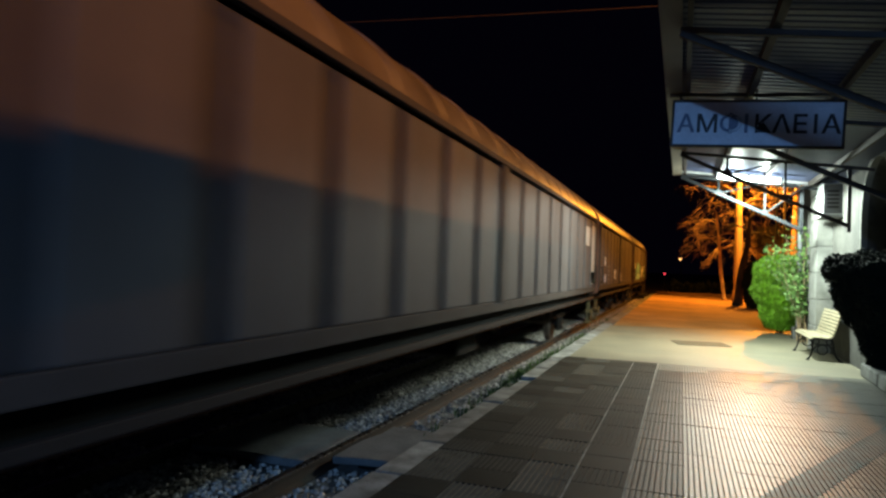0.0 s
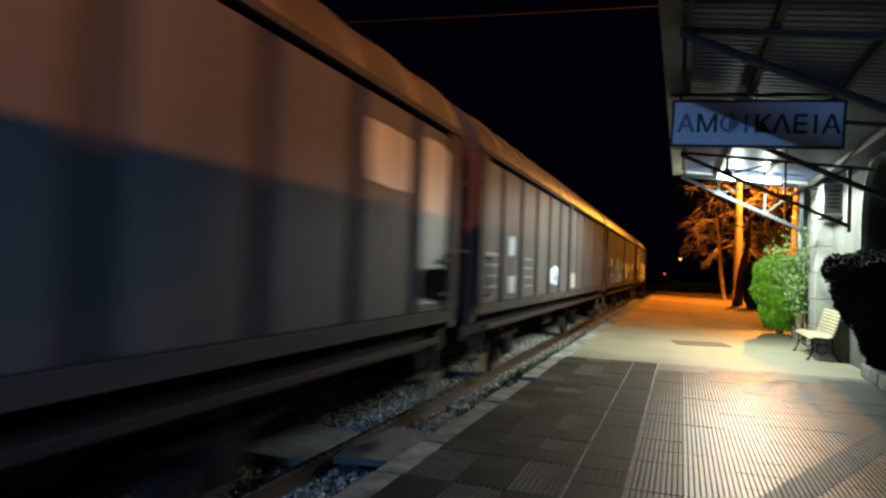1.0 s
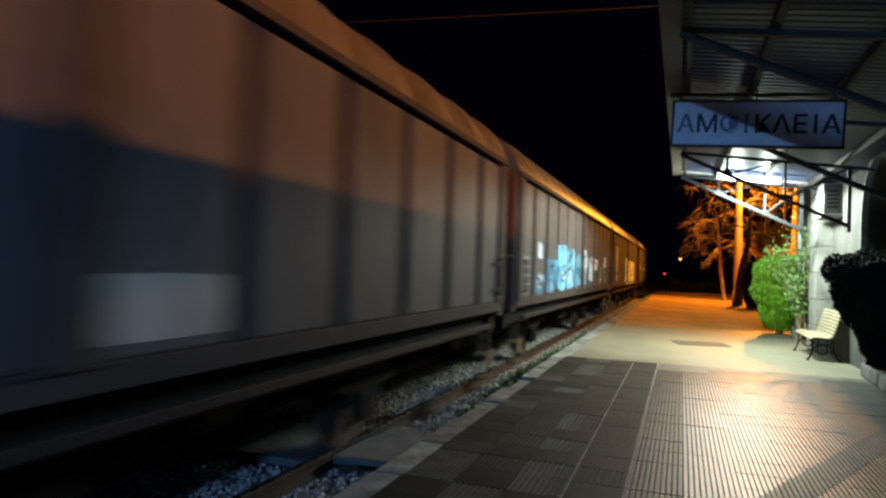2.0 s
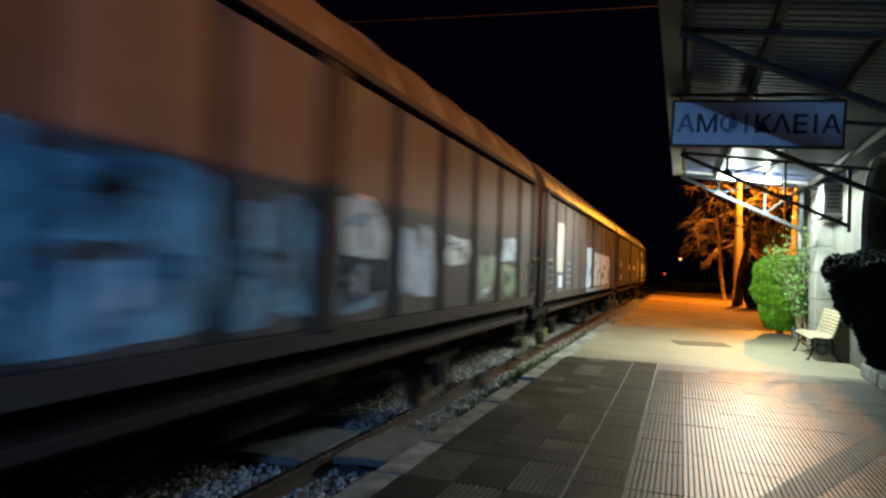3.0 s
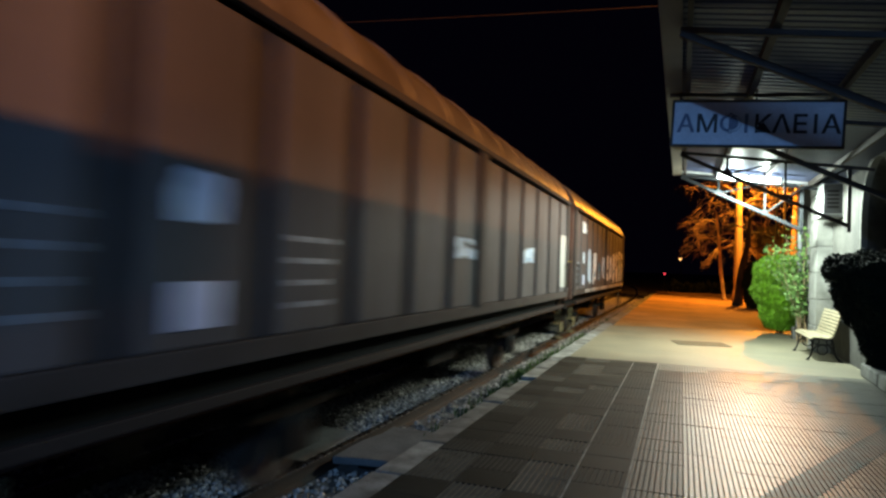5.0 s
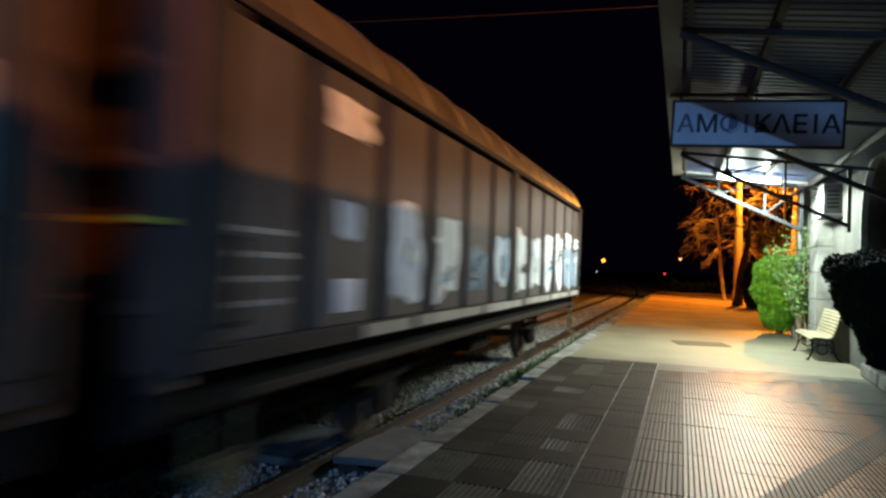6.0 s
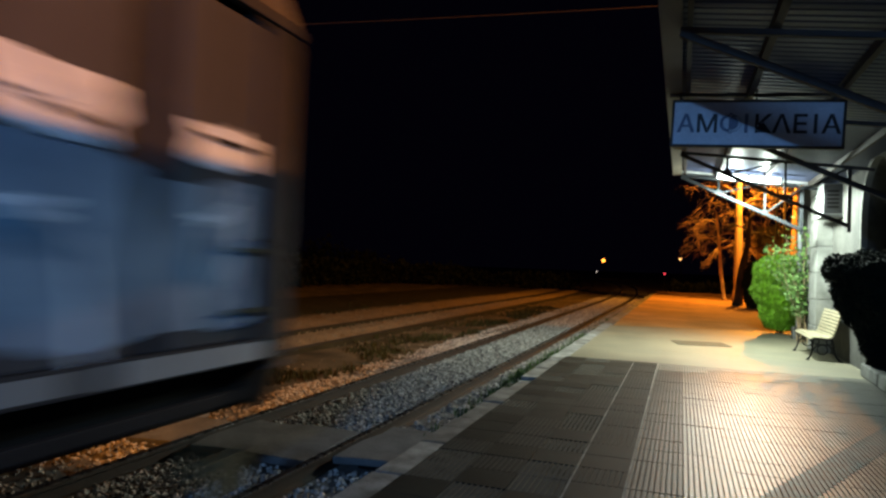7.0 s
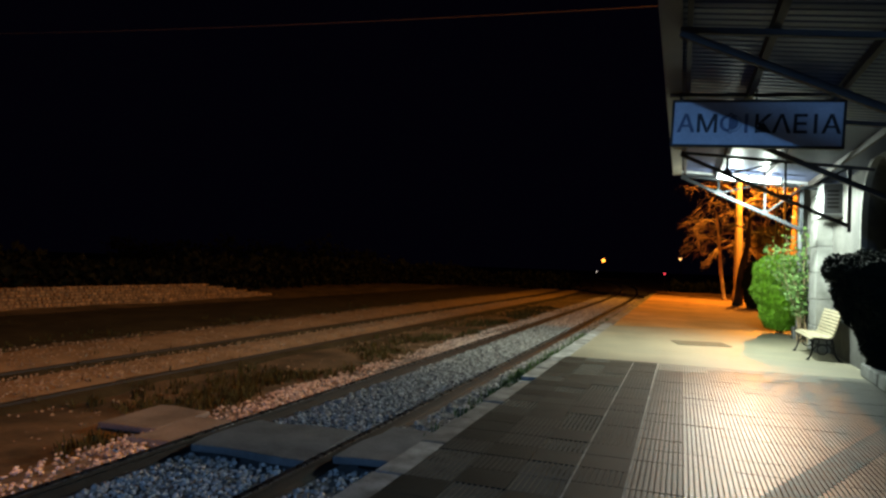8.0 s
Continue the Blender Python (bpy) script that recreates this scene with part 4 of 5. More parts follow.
# ---- station building ----
def build_building():
    b = thing("station_building", "old stone station building with stucco walls and white quoins", "building", kind="structure")
    # front wall with the arched opening cut through it
    y0, y1, top = 5.0, 16.05, 3.9
    cy, half, spring, foot = 12.3, 0.95, 2.6, 1.0
    xa, xb = WALL_X, WALL_X + 0.45
    arc = [(cy - half * math.cos(math.pi * i / 16), spring + half * math.sin(math.pi * i / 16)) for i in range(17)]
    hole = [(cy - half, foot)] + arc + [(cy + half, foot)]
    bm = bmesh.new()
    for x in (xa, xb):
        o = [bm.verts.new((x, y, z)) for y, z in ((y0, -0.3), (y0, top), (cy - half, top), (cy + half, top), (y1, top), (y1, -0.3), (cy + half, -0.3), (cy - half, -0.3))]
        hv = [bm.verts.new((x, y, z)) for y, z in hole]
        bm.faces.new((o[0], o[1], o[2], hv[1], hv[0], o[7]))
        bm.faces.new((o[3], o[4], o[5], o[6], hv[-1], hv[-2]))
        bm.faces.new((o[7], hv[0], hv[-1], o[6]))
        bm.faces.new([o[2], o[3]] + [hv[i] for i in range(len(hv) - 2, 0, -1)])
        if x == xa:
            keep = (o, hv)
    (oa, ha), (ob_, hb) = keep, (o, hv)
    for A, B in ((oa, ob_), (ha, hb)):
        for i in range(len(A)):
            bm.faces.new((A[i], A[(i + 1) % len(A)], B[(i + 1) % len(B)], B[i]))
    part("front_wall", bm, M_STUCCO, b, "flaking rough stucco front wall")
    # moulded surround of the arch
    bm = bmesh.new()
    pts = [(WALL_X - 0.02, y, z) for y, z in [(cy - half - 0.06, foot)] + [(cy - (half + 0.06) * math.cos(math.pi * i / 20), spring + (half + 0.06) * math.sin(math.pi * i / 20)) for i in range(21)] + [(cy + half + 0.06, foot)]]
    for a, c in zip(pts, pts[1:]):
        bm_bar(bm, a, c, 0.16, 0.10)
    part("arch_surround", bm, M_QUOIN, b, "pale moulded stone arch surround")
    bm = bmesh.new()
    bm_box(bm, WALL_X + 0.26, WALL_X + 0.275, cy - half + 0.01, cy + half - 0.01, foot + 0.01, spring + half - 0.01)
    pane = part("window_pane", bm, M_GLASS, b, "dark window glass")
    for nm, q in (("window_frame", (cy - 0.03, cy + 0.03, foot, spring + half)), ("window_frame", (cy - half, cy + half, 2.05, 2.12)), ("window_frame", (cy - half, cy + half, 2.9, 2.97))):
        bm = bmesh.new()
        bm_box(bm, WALL_X + 0.22, WALL_X + 0.26, *q, 0.004)
        part(nm, bm, M_IRON_D, pane)
    # projecting corner of white blocks
    z, k = 0.0, 0
    while z < 3.4:
        hgt = 0.565
        bm = bmesh.new()
        bm_box(bm, 2.70 + 0.008 * (k % 2), 3.3, 16.06, 16.9, z + 0.006, z + hgt - 0.006, 0.012)
        part("quoin_block", bm, M_QUOIN, b)
        z += hgt
        k += 1
    bm = bmesh.new()
    bm_box(bm, 2.66, 3.3, 16.055, 16.96, -0.3, 0.0)
    bm_box(bm, 2.74, 3.3, 16.08, 16.88, 0.0, 3.4)
    part("quoin_core", bm, M_STUCCO, b)
    bm = bmesh.new()
    bm_box(bm, 2.95, 3.45, 16.97, 19.54, -0.3, 4.0)
    part("wing_wall", bm, M_STUCCO, b, "flaking stucco wall of the end bay")
    for q in ((17.35, 17.43, 1.1, 3.25), (18.35, 18.43, 1.1, 3.25), (17.35, 18.43, 3.17, 3.25), (17.3, 18.48, 1.02, 1.1)):
        bm = bmesh.new()
        bm_box(bm, 2.89, 2.96, *q, 0.006)
        part("window_trim", bm, M_QUOIN, b)
    bm = bmesh.new()
    bm_box(bm, 2.935, 2.948, 17.43, 18.35, 1.1, 3.17)
    part("window_pane", bm, M_GLASS, b)
    bm = bmesh.new()
    bm_rod(bm, (2.885, 19.5, 0.0), (2.885, 19.5, 3.75), 0.055, n=12)
    for zz in (0.7, 2.0, 3.2):
        bm_rod(bm, (2.885, 19.5, zz), (2.885, 19.5, zz + 0.05), 0.068, n=12)
    part("downpipe", bm, M_WHITE, b, "pale grey downpipe", True)
    bm = bmesh.new()
    bm_box(bm, 2.74, 2.94, 19.25, 19.62, -0.05, 0.30, 0.02)
    part("corner_stone", bm, M_QUOIN, b)
    # plain rear volume and roof
    bm = bmesh.new()
    bm_box(bm, 3.46, 8.6, 5.0, 19.55, -0.3, 4.3)
    bm_box(bm, 3.0, 8.6, -14.0, 4.99, -0.3, 4.3)
    part("rear_walls", bm, M_STUCCO, b)
    bm = bmesh.new()
    v = [bm.verts.new(p) for p in ((2.95, -14.2, 4.3), (8.8, -14.2, 4.3), (8.8, 19.8, 4.3), (2.95, 19.8, 4.3), (5.9, -11.5, 5.7), (5.9, 17.0, 5.7))]
    for f in ((0, 1, 4), (1, 2, 5, 4), (2, 3, 5), (3, 0, 4, 5), (3, 2, 1, 0)):
        bm.faces.new([v[i] for i in f])
    part("roof", bm, mat("roof_tile_red", (0.28, 0.12, 0.07), 0.85, scale=3, vary=0.4), b)


build_building()


def build_box_unit():
    t = thing("air_conditioner", "white outdoor air-conditioning unit mounted high on the wall", "air conditioner", at=pose(2.82, 15.55, 2.84))
    bm = bmesh.new()
    bm_box(bm, -0.17, 0.18, -0.35, 0.35, 0.03, 0.66, 0.02)
    part("casing", bm, M_WHITE, t)
    # end facing the camera is darker: its shade is put into the colour
    bm = bmesh.new()
    bm_box(bm, -0.16, 0.17, -0.362, -0.352, 0.05, 0.645, 0.004)
    side = part("side_panel", bm, M_ACGREY, t, "ventilated side panel darkened for shade")
    for k in range(5):
        bm = bmesh.new()
        bm_box(bm, -0.10, 0.11, -0.372, -0.363, 0.16 + 0.08 * k, 0.20 + 0.08 * k)
        part("slat", bm, M_GUIDE, side)
    bm = bmesh.new()
    bm_box(bm, -0.19, 0.2, -0.38, 0.38, -0.02, 0.03, 0.005)
    part("shelf", bm, M_SLAB, t)


build_box_unit()

# ---- planter kerb, bench, floor hatch ----
for k in range(5):
    y0 = 6.3 + 1.29 * k
    bm = bmesh.new()
    bm_box(bm, -0.11, 0.11, -0.635, 0.635, 0.0, 0.21, 0.03)
    for v in bm.verts:
        v.co += 0.012 * noise.noise_vector(v.co * 3 + Vector((k, 1, 0)))
    ob = part("planter_kerb", bm, M_KERB)
    ob.matrix_basis = pose(2.72 + 0.058 * (k - 1), y0 + 0.64, 0.0, 0, 0, -2.6)
    tagged(ob, "rough pale stone edging round the planting bed", "kerb stone", "planter edging")
bm = bmesh.new()
bm_box(bm, 2.86, 2.99, 6.3, 12.6, -0.05, 0.09)
structure("planting_bed", bm, M_GROUND, "dark soil of the planting bed")
bm = bmesh.new()
bm_box(bm, -0.57, 0.57, -0.42, 0.42, 0.0, 0.012, 0.004)
hatch = part("floor_hatch", bm, mat("hatch_plate", (0.105, 0.092, 0.062), 0.7, scale=5, vary=0.4, bump=0.2, spec=0.2))
hatch.matrix_basis = pose(0.45, 16.3, 0.0, 0, 0, 13)
tagged(hatch, "flat grey cover plate set in the concrete", "hatch cover")


def build_bench():
    t = thing("park_bench", "cream wooden slatted bench with black cast-iron legs", "bench", at=pose(2.36, 15.40, 0.0))
    # slats follow a curve from the seat's front lip to the top of the back
    prof = [(0.0, 0.40), (0.05, 0.445), (0.13, 0.45), (0.21, 0.445), (0.29, 0.435), (0.36, 0.45), (0.395, 0.51), (0.415, 0.575), (0.433, 0.64), (0.45, 0.705), (0.468, 0.77), (0.486, 0.835), (0.505, 0.90), (0.525, 0.96)]
    for i in range(len(prof) - 1):
        a, c = Vector((prof[i][0], 0, prof[i][1])), Vector((prof[i + 1][0], 0, prof[i + 1][1]))
        d = c - a
        ang = -math.degrees(math.atan2(d.z, d.x))
        bm = bmesh.new()
        bm_box(bm, -d.length / 2 + 0.008, d.length / 2 - 0.008, -0.95, 0.95, -0.014, 0.014, 0.006)
        ob = part("slat", bm, M_SLAT, t)
        ob.matrix_basis = pose((a.x + c.x) / 2, 0, (a.z + c.z) / 2, 0, ang, 0)
    for y in (-0.82, 0.82):
        bm = bmesh.new()
        def curve(pts, r=0.017):
            for a, c in zip(pts, pts[1:]):
                bm_rod(bm, (a[0], y, a[1]), (c[0], y, c[1]), r, n=8)
        def ring(cx, cz, rad, r=0.012):
            curve([(cx + rad * math.cos(k * math.pi / 8), cz + rad * math.sin(k * math.pi / 8)) for k in range(17)], r)
        curve([(px, pz - 0.03) for px, pz in prof], 0.018)
        curve([(0.04, 0.40), (0.055, 0.30), (0.05, 0.18), (0.02, 0.07), (-0.03, 0.015)])
        curve([(0.37, 0.45), (0.41, 0.34), (0.42, 0.20), (0.46, 0.08), (0.525, 0.015)])
        curve([(0.05, 0.18), (0.12, 0.28), (0.22, 0.31), (0.33, 0.29), (0.42, 0.2)], 0.013)
        ring(0.225, 0.21, 0.09)
        ring(0.12, 0.36, 0.05)
        ring(0.34, 0.36, 0.05)
        bm_box(bm, -0.06, 0.02, y - 0.03, y + 0.03, 0.0, 0.02, 0.005)
        bm_box(bm, 0.49, 0.57, y - 0.03, y + 0.03, 0.0, 0.02, 0.005)
        part("leg_frame", bm, M_CAST, t, "scrolled black cast-iron end frame", True)


build_bench()

# ---- planting ----
def leaf_cloud(name, material, spots, size, up=0.3):
    """Small pointed leaves (two triangles folded along the rib) at (place, outward)."""
    rnd = random.Random(len(spots) + 5)
    vs, fs = [], []
    for p, n in spots:
        d = (Vector(n) + Vector((rnd.gauss(0, 0.6), rnd.gauss(0, 0.6), rnd.gauss(up, 0.5)))).normalized()
        s = d.cross(Vector((rnd.gauss(0, 1), rnd.gauss(0, 1), rnd.gauss(0, 1)))).normalized()
        f = d.cross(s) * 0.25
        l = size * rnd.uniform(0.6, 1.3)
        w = l * 0.36
        k = len(vs)
        p = Vector(p)
        vs += [tuple(p), tuple(p + d * l * 0.5 + s * w + f * w), tuple(p + d * l), tuple(p + d * l * 0.5 - s * w + f * w)]
        fs += [(k, k + 1, k + 2), (k, k + 2, k + 3)]
    me = bpy.data.meshes.new(name)
    me.from_pydata(vs, [], fs)
    me.materials.append(material)
    return me


def shell_spots(fun, n, seed, depth=0.12):
    """fun(u, v) gives a point and an outward direction; spots are strewn over it, a little below and above."""
    rnd = random.Random(seed)
    out = []
    for _ in range(n):
        p, d = fun(rnd.random(), rnd.random())
        lump = 0.11 * noise.noise(p * 2.2) + 0.06 * noise.noise(p * 6)
        out.append((p + d * (lump - depth * rnd.random() ** 2), d))
    return out


def build_shrub(name, label, x, y, r, z0, z1, taper, mt, n, size, seed, flat, full=0.45, bow=0.7):
    t = thing(name, label, "shrub", at=pose(x, y, 0))

    def fun(u, v):
        a = 2 * math.pi * u
        h = v
        # barrel: narrow at the foot, full to the shoulder, domed top
        k = taper + (1 - taper) * min(h / full, 1) ** bow
        if h > flat:
            q = (h - flat) / (1 - flat)
            k = k * math.sqrt(max(1 - q ** 2.4, 0)) if v < 0.985 else k * 0.3 * u
        p = Vector((r * k * math.cos(a), r * k * math.sin(a), z0 + (z1 - z0) * h))
        return p, Vector((math.cos(a), math.sin(a), 0.2 + (1.5 if h > flat else 0))).normalized()

    # dense dark inside
    bm = bmesh.new()
    rings = []
    for i in range(29):
        h = i / 28 * 0.975
        row = []
        for j in range(48):
            p, d = fun(j / 48, h)
            p = p + d * (0.11 * noise.noise(p * 2.2) + 0.06 * noise.noise(p * 6) - 0.045)
            row.append(bm.verts.new(p))
        rings.append(row)
    for A, B in zip(rings, rings[1:]):
        for j in range(48):
            bm.faces.new((A[j], A[(j + 1) % 48], B[(j + 1) % 48], B[j]))
    bm.faces.new(rings[-1])
    part("inner_growth", bm, mt, t)
    child("foliage", leaf_cloud("foliage", mt, shell_spots(fun, n, seed), size), t)
    bm = bmesh.new()
    for k in range(5):
        a = k * 1.3
        bm_rod(bm, (0.06 * math.cos(a), 0.06 * math.sin(a), 0), (0.22 * math.cos(a), 0.22 * math.sin(a), z0 + 0.3), 0.025, 0.015, 7)
    part("stem", bm, M_BARK_D, t)
    return t


build_shrub("clipped_shrub", "bright green clipped barrel-shaped shrub beside the wall", 2.62, 20.75, 0.72, 0.12, 2.16, 0.42, M_LEAF, 18000, 0.062, 1, 0.76, 0.55)
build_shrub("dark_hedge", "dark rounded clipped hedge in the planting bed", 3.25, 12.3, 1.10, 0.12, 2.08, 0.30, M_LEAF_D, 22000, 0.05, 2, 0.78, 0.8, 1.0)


def build_climber():
    t = thing("climbing_rose", "loose leafy climbing rose against the wall", "climbing plant", at=pose(2.80, 18.5, 0))
    rnd = random.Random(8)
    spots = []
    bm = bmesh.new()
    for k in range(13):
        p = Vector((rnd.uniform(-0.08, 0.1), rnd.uniform(-0.3, 0.3), 0))
        d = Vector((rnd.uniform(-0.04, 0.05), rnd.uniform(-0.15, 0.15), 1)).normalized()
        n = rnd.randint(10, 18)
        for i in range(n):
            q = p + d * 0.18
            bm_rod(bm, p, q, 0.012 * (1 - i / n) + 0.003, 0.012 * (1 - (i + 1) / n) + 0.003, 5)
            if i > 2:
                for _ in range(11):
                    spots.append((q + Vector((rnd.gauss(0, 0.07), rnd.gauss(0, 0.12), rnd.gauss(0, 0.08))), Vector((rnd.gauss(0, 1), rnd.gauss(0, 1), 0.3)).normalized()))
            d = (d + Vector((rnd.gauss(-0.002, 0.12), rnd.gauss(0, 0.16), 0.02 - 0.03 * (i > 9)))).normalized()
            p = q
    part("stem_tangle", bm, M_BARK, t)
    child("foliage", leaf_cloud("foliage", M_LEAF_R, spots, 0.09, 0.0), t)


build_climber()


def tube(store, a, b, ra, rb, n):
    """Adds an open tapered tube from a to b to a store of vertices and faces."""
    vs, fs = store
    d = (b - a).normalized()
    s = d.cross(Vector((0.31, 0.17, 0.93)) if abs(d.z) < 0.9 else Vector((1, 0, 0))).normalized()
    u = d.cross(s)
    k = len(vs)
    for p, r in ((a, ra), (b, rb)):
        for i in range(n):
            w = 2 * math.pi * i / n
            vs.append(tuple(p + (s * math.cos(w) + u * math.sin(w)) * r))
    fs += [(k + i, k + (i + 1) % n, k + n + (i + 1) % n, k + n + i) for i in range(n)]


def build_tree(label, x, y, height, r0, lean, seed, bark, first, reach, limbs_n, leaves, straight=0.03, fork=0.5, group="bare trees"):
    """A trunk with limbs that rise, arch over and hang, each set with side twigs."""
    t = thing("bare_tree", label, "tree", group, at=pose(x, y, -0.05))
    rnd = random.Random(seed)
    trunk, limbs = ([], []), ([], [])
    tips = []

    def grow(p, d, l, r, level):
        n = (12, 7, 4)[level - 1]
        step = l / n
        for i in range(n):
            q = p + d * step
            ra, rb = r * (1 - 0.8 * i / n), r * (1 - 0.8 * (i + 1) / n)
            tube(limbs, p, q, ra, rb, 7 if level < 2 else 4)
            p = q
            d = (d + Vector((rnd.gauss(0, 0.13), rnd.gauss(0, 0.13), rnd.gauss(-0.085 - 0.03 * level, 0.12)))).normalized()
            if level < 3 and i >= 2 - level % 2:
                for _ in range(1):
                    side = (d * 0.8 + Vector((rnd.gauss(0, 0.7), rnd.gauss(0, 0.7), rnd.gauss(0.22, 0.4)))).normalized()
                    grow(p, side, l * rnd.uniform(0.32, 0.5), max(rb * 0.55, 0.008), level + 1)
        if level >= 3:
            tips.append(p)

    p, d, r = Vector((0, 0, 0)), Vector(lean).normalized(), r0
    nodes = []
    n = 14
    for i in range(n):
        q = p + d * (height / n)
        ra, rb = r0 * (1.25 if i == 0 else 1 - 0.65 * i / n), r0 * (1 - 0.65 * (i + 1) / n)
        tube(trunk, p, q, ra, rb, 12)
        p = q
        d = (d + Vector((rnd.gauss(0, straight), rnd.gauss(0, straight), 0))).normalized()
        if (i + 1) / n >= first:
            nodes.append((Vector(p), rb))
    for k in range(limbs_n):
        a = 2 * math.pi * (k * 0.382 + 0.1 * rnd.random())
        q, rb = nodes[k % len(nodes)]
        side = Vector((math.cos(a), math.sin(a), rnd.uniform(0.35, 0.95))).normalized()
        grow(q, side, reach * rnd.uniform(0.75, 1.15), min(rb * fork, 0.10), 1)
    for nm, (vs, fs) in (("trunk", trunk), ("limb_work", limbs)):
        me = bpy.data.meshes.new(nm)
        me.from_pydata(vs, [], fs)
        me.materials.append(bark)
        for f in me.polygons:
            f.use_smooth = True
        child(nm, me, t)
    sp = []
    for q in tips:
        for _ in range(leaves):
            sp.append((q + Vector((rnd.gauss(0, 0.13), rnd.gauss(0, 0.13), rnd.gauss(0, 0.13))), Vector((rnd.gauss(0, 1), rnd.gauss(0, 1), rnd.gauss(0, 1))).normalized()))
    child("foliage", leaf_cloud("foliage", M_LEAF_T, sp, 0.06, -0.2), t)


build_tree("dark leaning tree with bare twisted branches", 2.86, 39.0, 4.8, 0.24, (0.10, 0, 1), 3, M_BARK_D, 0.78, 1.5, 4, 0, 0.05)
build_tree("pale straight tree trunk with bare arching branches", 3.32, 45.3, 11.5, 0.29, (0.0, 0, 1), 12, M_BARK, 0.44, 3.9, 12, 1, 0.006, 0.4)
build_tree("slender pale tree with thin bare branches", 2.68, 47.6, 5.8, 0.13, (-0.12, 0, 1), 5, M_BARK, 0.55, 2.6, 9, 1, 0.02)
build_tree("dark slim tree trunk before the house", 5.72, 44.6, 8.0, 0.13, (0.0, 0, 1), 9, M_BARK_D, 0.7, 2.0, 4, 0, 0.008)
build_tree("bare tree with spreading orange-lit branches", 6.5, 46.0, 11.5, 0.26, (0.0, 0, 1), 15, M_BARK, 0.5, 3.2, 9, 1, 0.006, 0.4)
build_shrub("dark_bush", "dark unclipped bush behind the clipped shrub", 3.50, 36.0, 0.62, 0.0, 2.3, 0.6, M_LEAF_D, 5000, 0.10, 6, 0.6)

# ---- added dark scrub, standing in for the blackness past the lit field ----
def build_scrub():
    rnd = random.Random(31)
    spots = []
    line = [((-24.5, 2), (-24.5, 33), 1.9), ((-24.5, 33), (-26, 55), 2.2), ((-26, 55), (-20, 64), 2.2), ((-20, 64), (-9.5, 66), 1.5), ((-0.5, 63), (9, 63), 1.2), ((-26, 55), (-60, 58), 4.0)]
    for a, b, h in line:
        a, b = Vector((*a, 0)), Vector((*b, 0))
        for _ in range(int((b - a).length * 130)):
            p = a.lerp(b, rnd.random())
            top = h * (0.65 + 0.5 * abs(noise.noise(p * 0.35)) + 0.25 * noise.noise(p * 1.3))
            q = p + Vector((rnd.gauss(0, 0.6), rnd.gauss(0, 0.6), -0.5 + top * rnd.random() ** 0.7 + 0.3))
            spots.append((q, Vector((rnd.gauss(0, 1), rnd.gauss(0, 1), rnd.gauss(0, 1))).normalized()))
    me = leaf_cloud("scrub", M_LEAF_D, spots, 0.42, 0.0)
    tagged(new("scrub", me), "added dark scrub standing in for the unlit yard edge", "scrub", kind="stuff")


build_scrub()

# ---- far things ----
def build_house():
    h = thing("house", "plain plastered house behind the trees", "house", at=pose(6.9, 52.0, -0.4))
    bm = bmesh.new()
    bm_box(bm, -1.2, 7.0, 0, 8, 0, 4.2)
    part("wall", bm, M_HOUSE, h)
    bm = bmesh.new()
    v = [bm.verts.new(p) for p in ((-1.6, -0.4, 4.2), (7.4, -0.4, 4.2), (7.4, 8.4, 4.2), (-1.6, 8.4, 4.2), (-1.6, 4, 5.8), (7.4, 4, 5.8))]
    for f in ((0, 1, 5, 4), (2, 3, 4, 5), (1, 2, 5), (3, 0, 4), (3, 2, 1, 0)):
        bm.faces.new([v[i] for i in f])
    part("roof", bm, M_BARK_D, h)
    for x in (2.2, 4.6):
        bm = bmesh.new()
        bm_box(bm, x, x + 1.0, -0.03, 0.0, 1.2, 2.6)
        part("window", bm, M_GLASS, h)


build_house()


def build_street_lamp(label, x, y, top, arm, lens, r=0.05, glow=0.16):
    t = thing("street_lamp", label, "street lamp", "street lamps", at=pose(x, y, -0.45))
    top += 0.45
    bm = bmesh.new()
    bm_rod(bm, (0, 0, 0), (0, 0, top), r * 1.5, r, 10)
    part("pole", bm, M_IRON, t, "", True)
    bm = bmesh.new()
    bm_rod(bm, (0, 0, top), (arm, 0, top + 0.25), r * 0.7, r * 0.6, 8)
    part("arm", bm, M_IRON, t)
    bm = bmesh.new()
    bm_box(bm, arm - 0.12, arm + 0.12, -0.28, 0.28, top + 0.22, top + 0.34, 0.04)
    head = part("lamp_head", bm, M_IRON, t)
    bm = bmesh.new()
    bmesh.ops.create_uvsphere(bm, u_segments=14, v_segments=8, radius=glow, matrix=pose(arm, 0, top + 0.18))
    part("lens", bm, lens, head, "glowing lens", True)


build_street_lamp("tall sodium street lamp among the trees", 5.2, 43.4, 8.85, -0.7, M_LAMP_O, 0.06, 0.1)
build_street_lamp("tall sodium lamp behind the station roof", 9.6, 0.5, 14.05, -0.6, M_LAMP_O, 0.08, 0.1)
build_street_lamp("distant glowing sodium street lamp beside the line", -18.4 + 0.3, 170.0, 3.9, -0.3, M_LAMP_O, 0.10, 0.42)
build_street_lamp("distant warm street lamp on a thin pole", -0.26 + 0.2, 130.0, 4.0, -0.2, M_LAMP_Y, 0.07, 0.22)


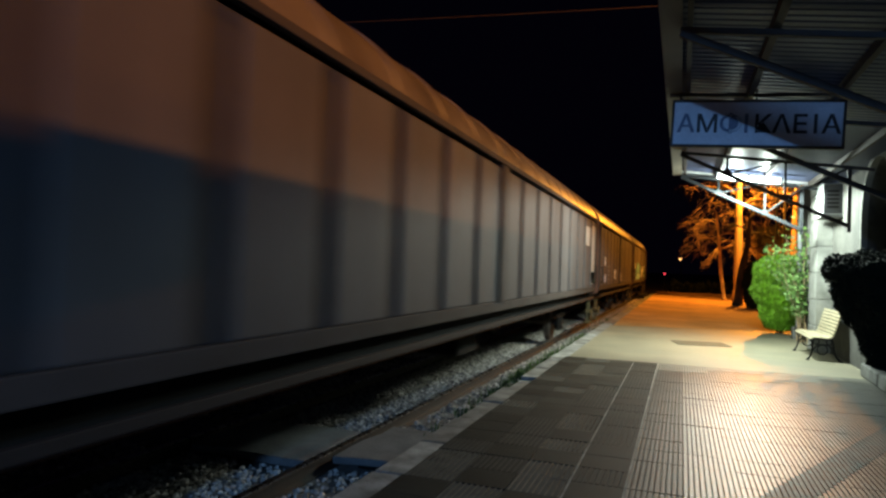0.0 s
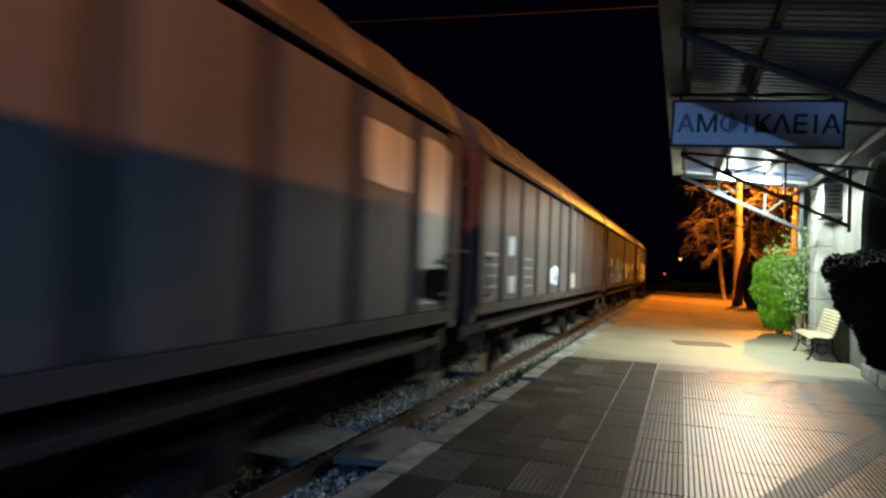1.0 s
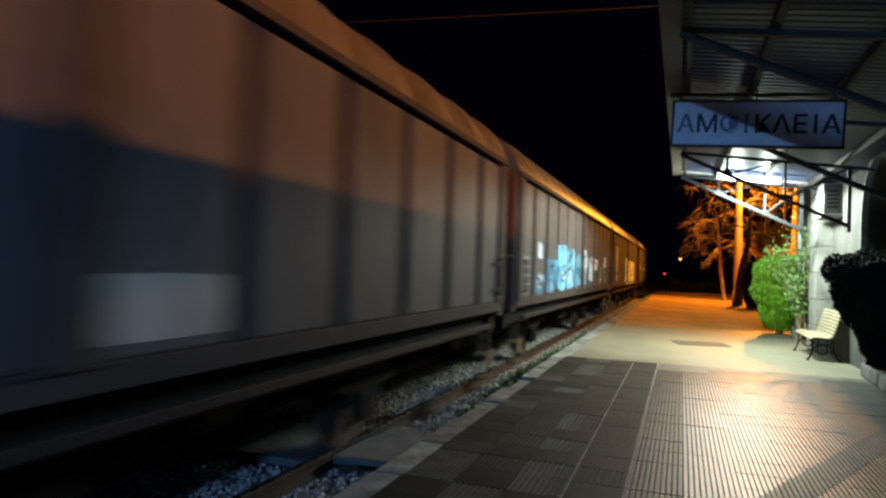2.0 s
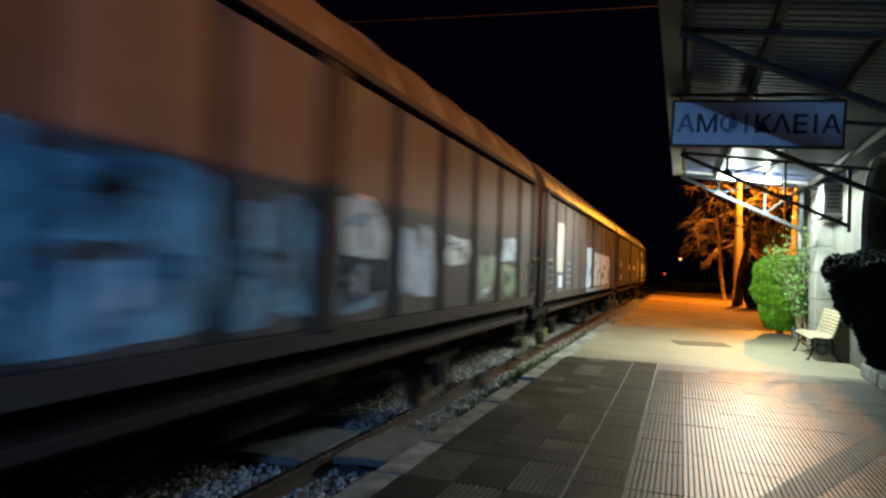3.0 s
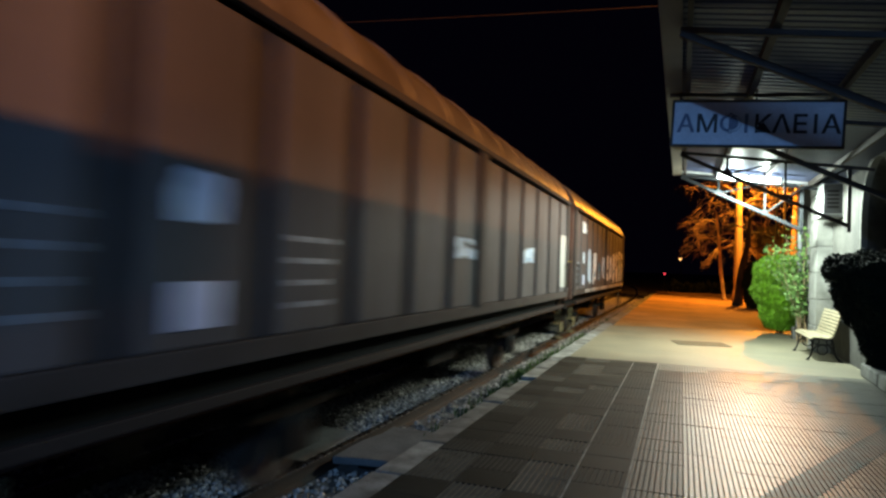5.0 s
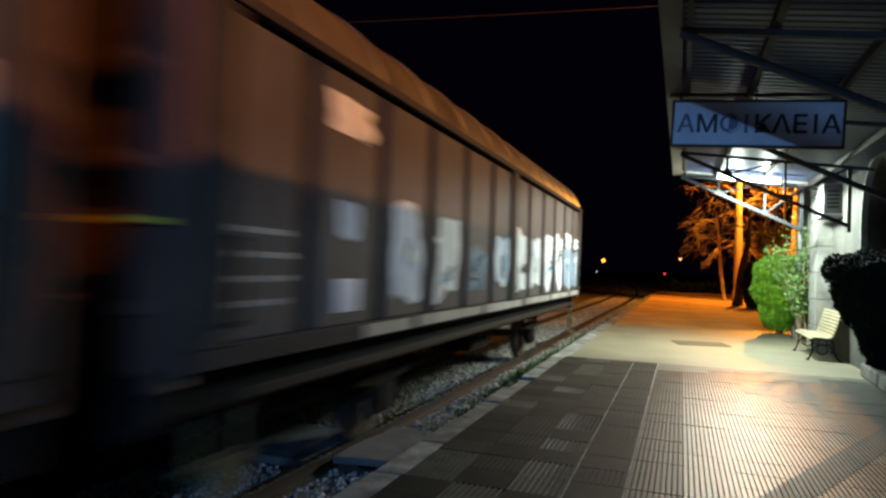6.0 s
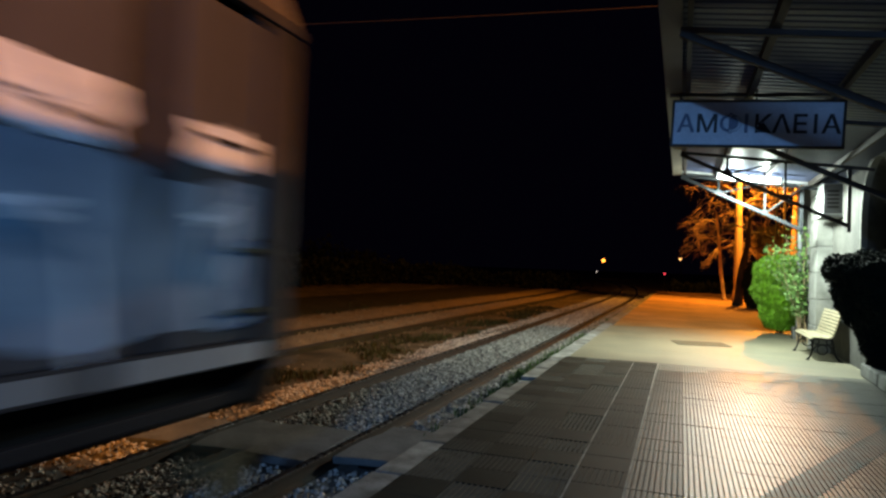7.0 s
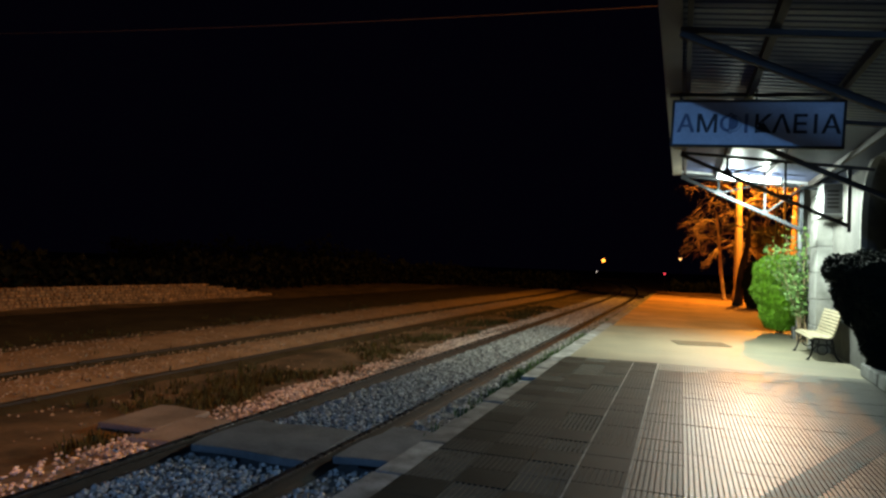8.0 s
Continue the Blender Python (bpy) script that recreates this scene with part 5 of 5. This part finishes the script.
def build_signal():
    t = thing("rail_signal", "distant railway signal showing a red light", "railway signal", at=pose(-2.7, 120.0, -0.45))
    bm = bmesh.new()
    bm_rod(bm, (0, 0, 0), (0, 0, 1.5), 0.06, n=10)
    part("post", bm, M_IRON_D, t)
    bm = bmesh.new()
    bm_box(bm, -0.2, 0.2, 0.0, 0.15, 1.45, 2.3, 0.03)
    head = part("signal_head", bm, M_DARK, t)
    bm = bmesh.new()
    bmesh.ops.create_uvsphere(bm, u_segments=12, v_segments=8, radius=0.17, matrix=pose(0, -0.1, 1.86))
    part("lens", bm, M_LAMP_R, head, "red lens", True)


build_signal()
t = thing("marker_light", "small distant white lamp by the line", "lamp", at=pose(-20.2, 172.0, -0.45))
bm = bmesh.new()
bm_rod(bm, (0, 0, 0), (0, 0, 1.5), 0.05, n=8)
part("post", bm, M_IRON_D, t)
bm = bmesh.new()
bmesh.ops.create_uvsphere(bm, u_segments=10, v_segments=8, radius=0.16, matrix=pose(0, 0, 1.7))
part("lens", bm, M_LAMP_W, t)

# overhead cable across the yard
bm = bmesh.new()
pts = [Vector((-30 + 2.75 * i, 14.0, 8.42 - 0.051 * 2.75 * i + 0.00096 * (2.75 * i - 22) ** 2)) for i in range(14)]
bm_sweep(bm, pts, [(0.008 * math.cos(k), 0.008 * math.sin(k)) for k in (0, 1.05, 2.1, 3.14, 4.19, 5.24)])
tagged(part("cable", bm, M_WIRE), "thin overhead cable across the yard", "cable")
t = thing("utility_pole", "wooden utility pole carrying the cable", "utility pole", at=pose(-30, 14.0, -0.5))
bm = bmesh.new()
bm_rod(bm, (0, 0, -0.2), (0, 0, 9.6), 0.14, 0.10, 10)
part("pole", bm, M_BARK, t, "", True)
bm = bmesh.new()
bm_rod(bm, (0, 0, 9.3), (0.1, 0, 9.45), 0.04, 0.04, 8)
part("insulator", bm, M_WHITE, t)

# ---- platform tiles ----
def tile_mesh(name, size, ribs, groove, depth, material):
    """A square tile with ribs running along y."""
    prof = []
    p = size / ribs
    for k in range(ribs):
        a = -size / 2 + k * p
        prof += [(a + groove / 2, -depth), (a + groove / 2 + 0.0025, 0.0), (a + p - groove / 2 - 0.0025, 0.0), (a + p - groove / 2, -depth)]
    vs, fs = [], []
    h = size / 2 - 0.003
    for y in (-h, h):
        vs += [(x, y, z) for x, z in prof]
    n = len(prof)
    for i in range(n - 1):
        fs.append((i, i + 1, n + i + 1, n + i))
    me = bpy.data.meshes.new(name)
    for y, base in ((-h, 0), (h, n)):
        k = len(vs)
        vs += [(-size / 2 + groove / 2, y, -0.02), (size / 2 - groove / 2, y, -0.03)]
        fs.append(tuple([k] + list(range(base, base + n)) + [k + 1]))
    me.from_pydata(vs, [], fs)
    me.materials.append(material)
    me.materials.append(M_JOINT)
    for i in range(n - 1):
        me.polygons[i].material_index = 0 if i % 4 == 1 else 1
    return me


T = 0.40
wide = tile_mesh("tile", T, 10, 0.0065, 0.007, M_TILE)
# narrow pale ribs drawn as lamp glints
worn = tile_mesh("tile", T, 9, 0.027, 0.008, M_TILE3)
# column 4 is darkened too, its dimmer light put into the colour
shaded = tile_mesh("tile", T, 10, 0.0075, 0.007, mat("shaded_ribbed_tile", (0.055, 0.054, 0.046), 0.5, scale=1.4, vary=0.45, color2=(0.032, 0.031, 0.027), bump=0.25, fine=70, rand=0.10, spec=0.09))
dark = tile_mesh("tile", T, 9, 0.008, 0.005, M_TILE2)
bm = bmesh.new()
bm_box(bm, -T / 2 + 0.003, T / 2 - 0.003, -T / 2 + 0.003, T / 2 - 0.003, -0.02, -0.001, 0.002)
plain = mesh_of("tile", bm, M_TILE2)
# in-between tone for the rows next to the concrete
filled = tile_mesh("tile", T, 10, 0.005, 0.003, mat("paler_tile", (0.18, 0.165, 0.12), 0.55, scale=1.1, vary=0.4, color2=(0.10, 0.095, 0.072), spec=0.3, bump=0.2, fine=60, rand=0.12))
rt = random.Random(77)
rest = bmesh.new()
for j in range(31):
    for i in range(12):
        x, y = -1.95 + T * (i + 0.5), 12.3 - T * (j + 0.5)
        me = wide
        # left columns get the tiles with shade in their colour
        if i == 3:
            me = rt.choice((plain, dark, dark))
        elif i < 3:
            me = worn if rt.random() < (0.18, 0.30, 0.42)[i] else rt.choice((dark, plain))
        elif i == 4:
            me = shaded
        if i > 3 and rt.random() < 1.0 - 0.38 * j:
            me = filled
        tilt = (rt.uniform(-0.25, 0.25), rt.uniform(-0.25, 0.25))
        z = rt.uniform(-0.002, 0.001)
        if y > 2.6:
            child("tile", me, platform, pose(x, y, z, tilt[0], tilt[1], 0))
        else:
            bm_box(rest, x - 0.197, x + 0.197, y - 0.197, y + 0.197, -0.03, 0.0)
bm = bmesh.new()
for j in range(31):
    bm_box(bm, 2.855, 8.9, 12.3 - T * (j + 1) + 0.003, 12.3 - T * j - 0.003, -0.03, 0.0)
for j in range(24):
    bm_box(bm, -1.89, 2.9, -0.11 - T * (j + 1), -0.117 - T * j, -0.03, 0.0)
bm_box(bm, -1.89, 2.9, -29.9, -9.72, -0.03, 0.0)
tagged(part("tile_rest", bm, M_TILE, platform), kind="stuff")
for x in (-0.75, -0.35):
    bm = bmesh.new()
    bm_box(bm, x - 0.007, x + 0.007, 0.2, 12.28, -0.02, 0.0015)
    part("mortar_line", bm, M_KERB, platform)
# band of cool shade painted teal, slantwise on the tops of the ribs
M_TEAL = mat("teal_shade", (0.03, 0.095, 0.11), 0.6, scale=7, vary=0.5, bump=0.2, fine=60, spec=0.12)
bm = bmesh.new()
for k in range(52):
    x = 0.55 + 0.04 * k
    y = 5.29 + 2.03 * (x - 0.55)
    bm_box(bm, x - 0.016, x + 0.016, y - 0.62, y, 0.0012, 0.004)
part("painted_stripe", bm, M_TEAL, platform, "teal band standing in for shade from the orange lamp")
tagged(part("tile_rest", rest, M_TILE, platform), kind="stuff")


motions()
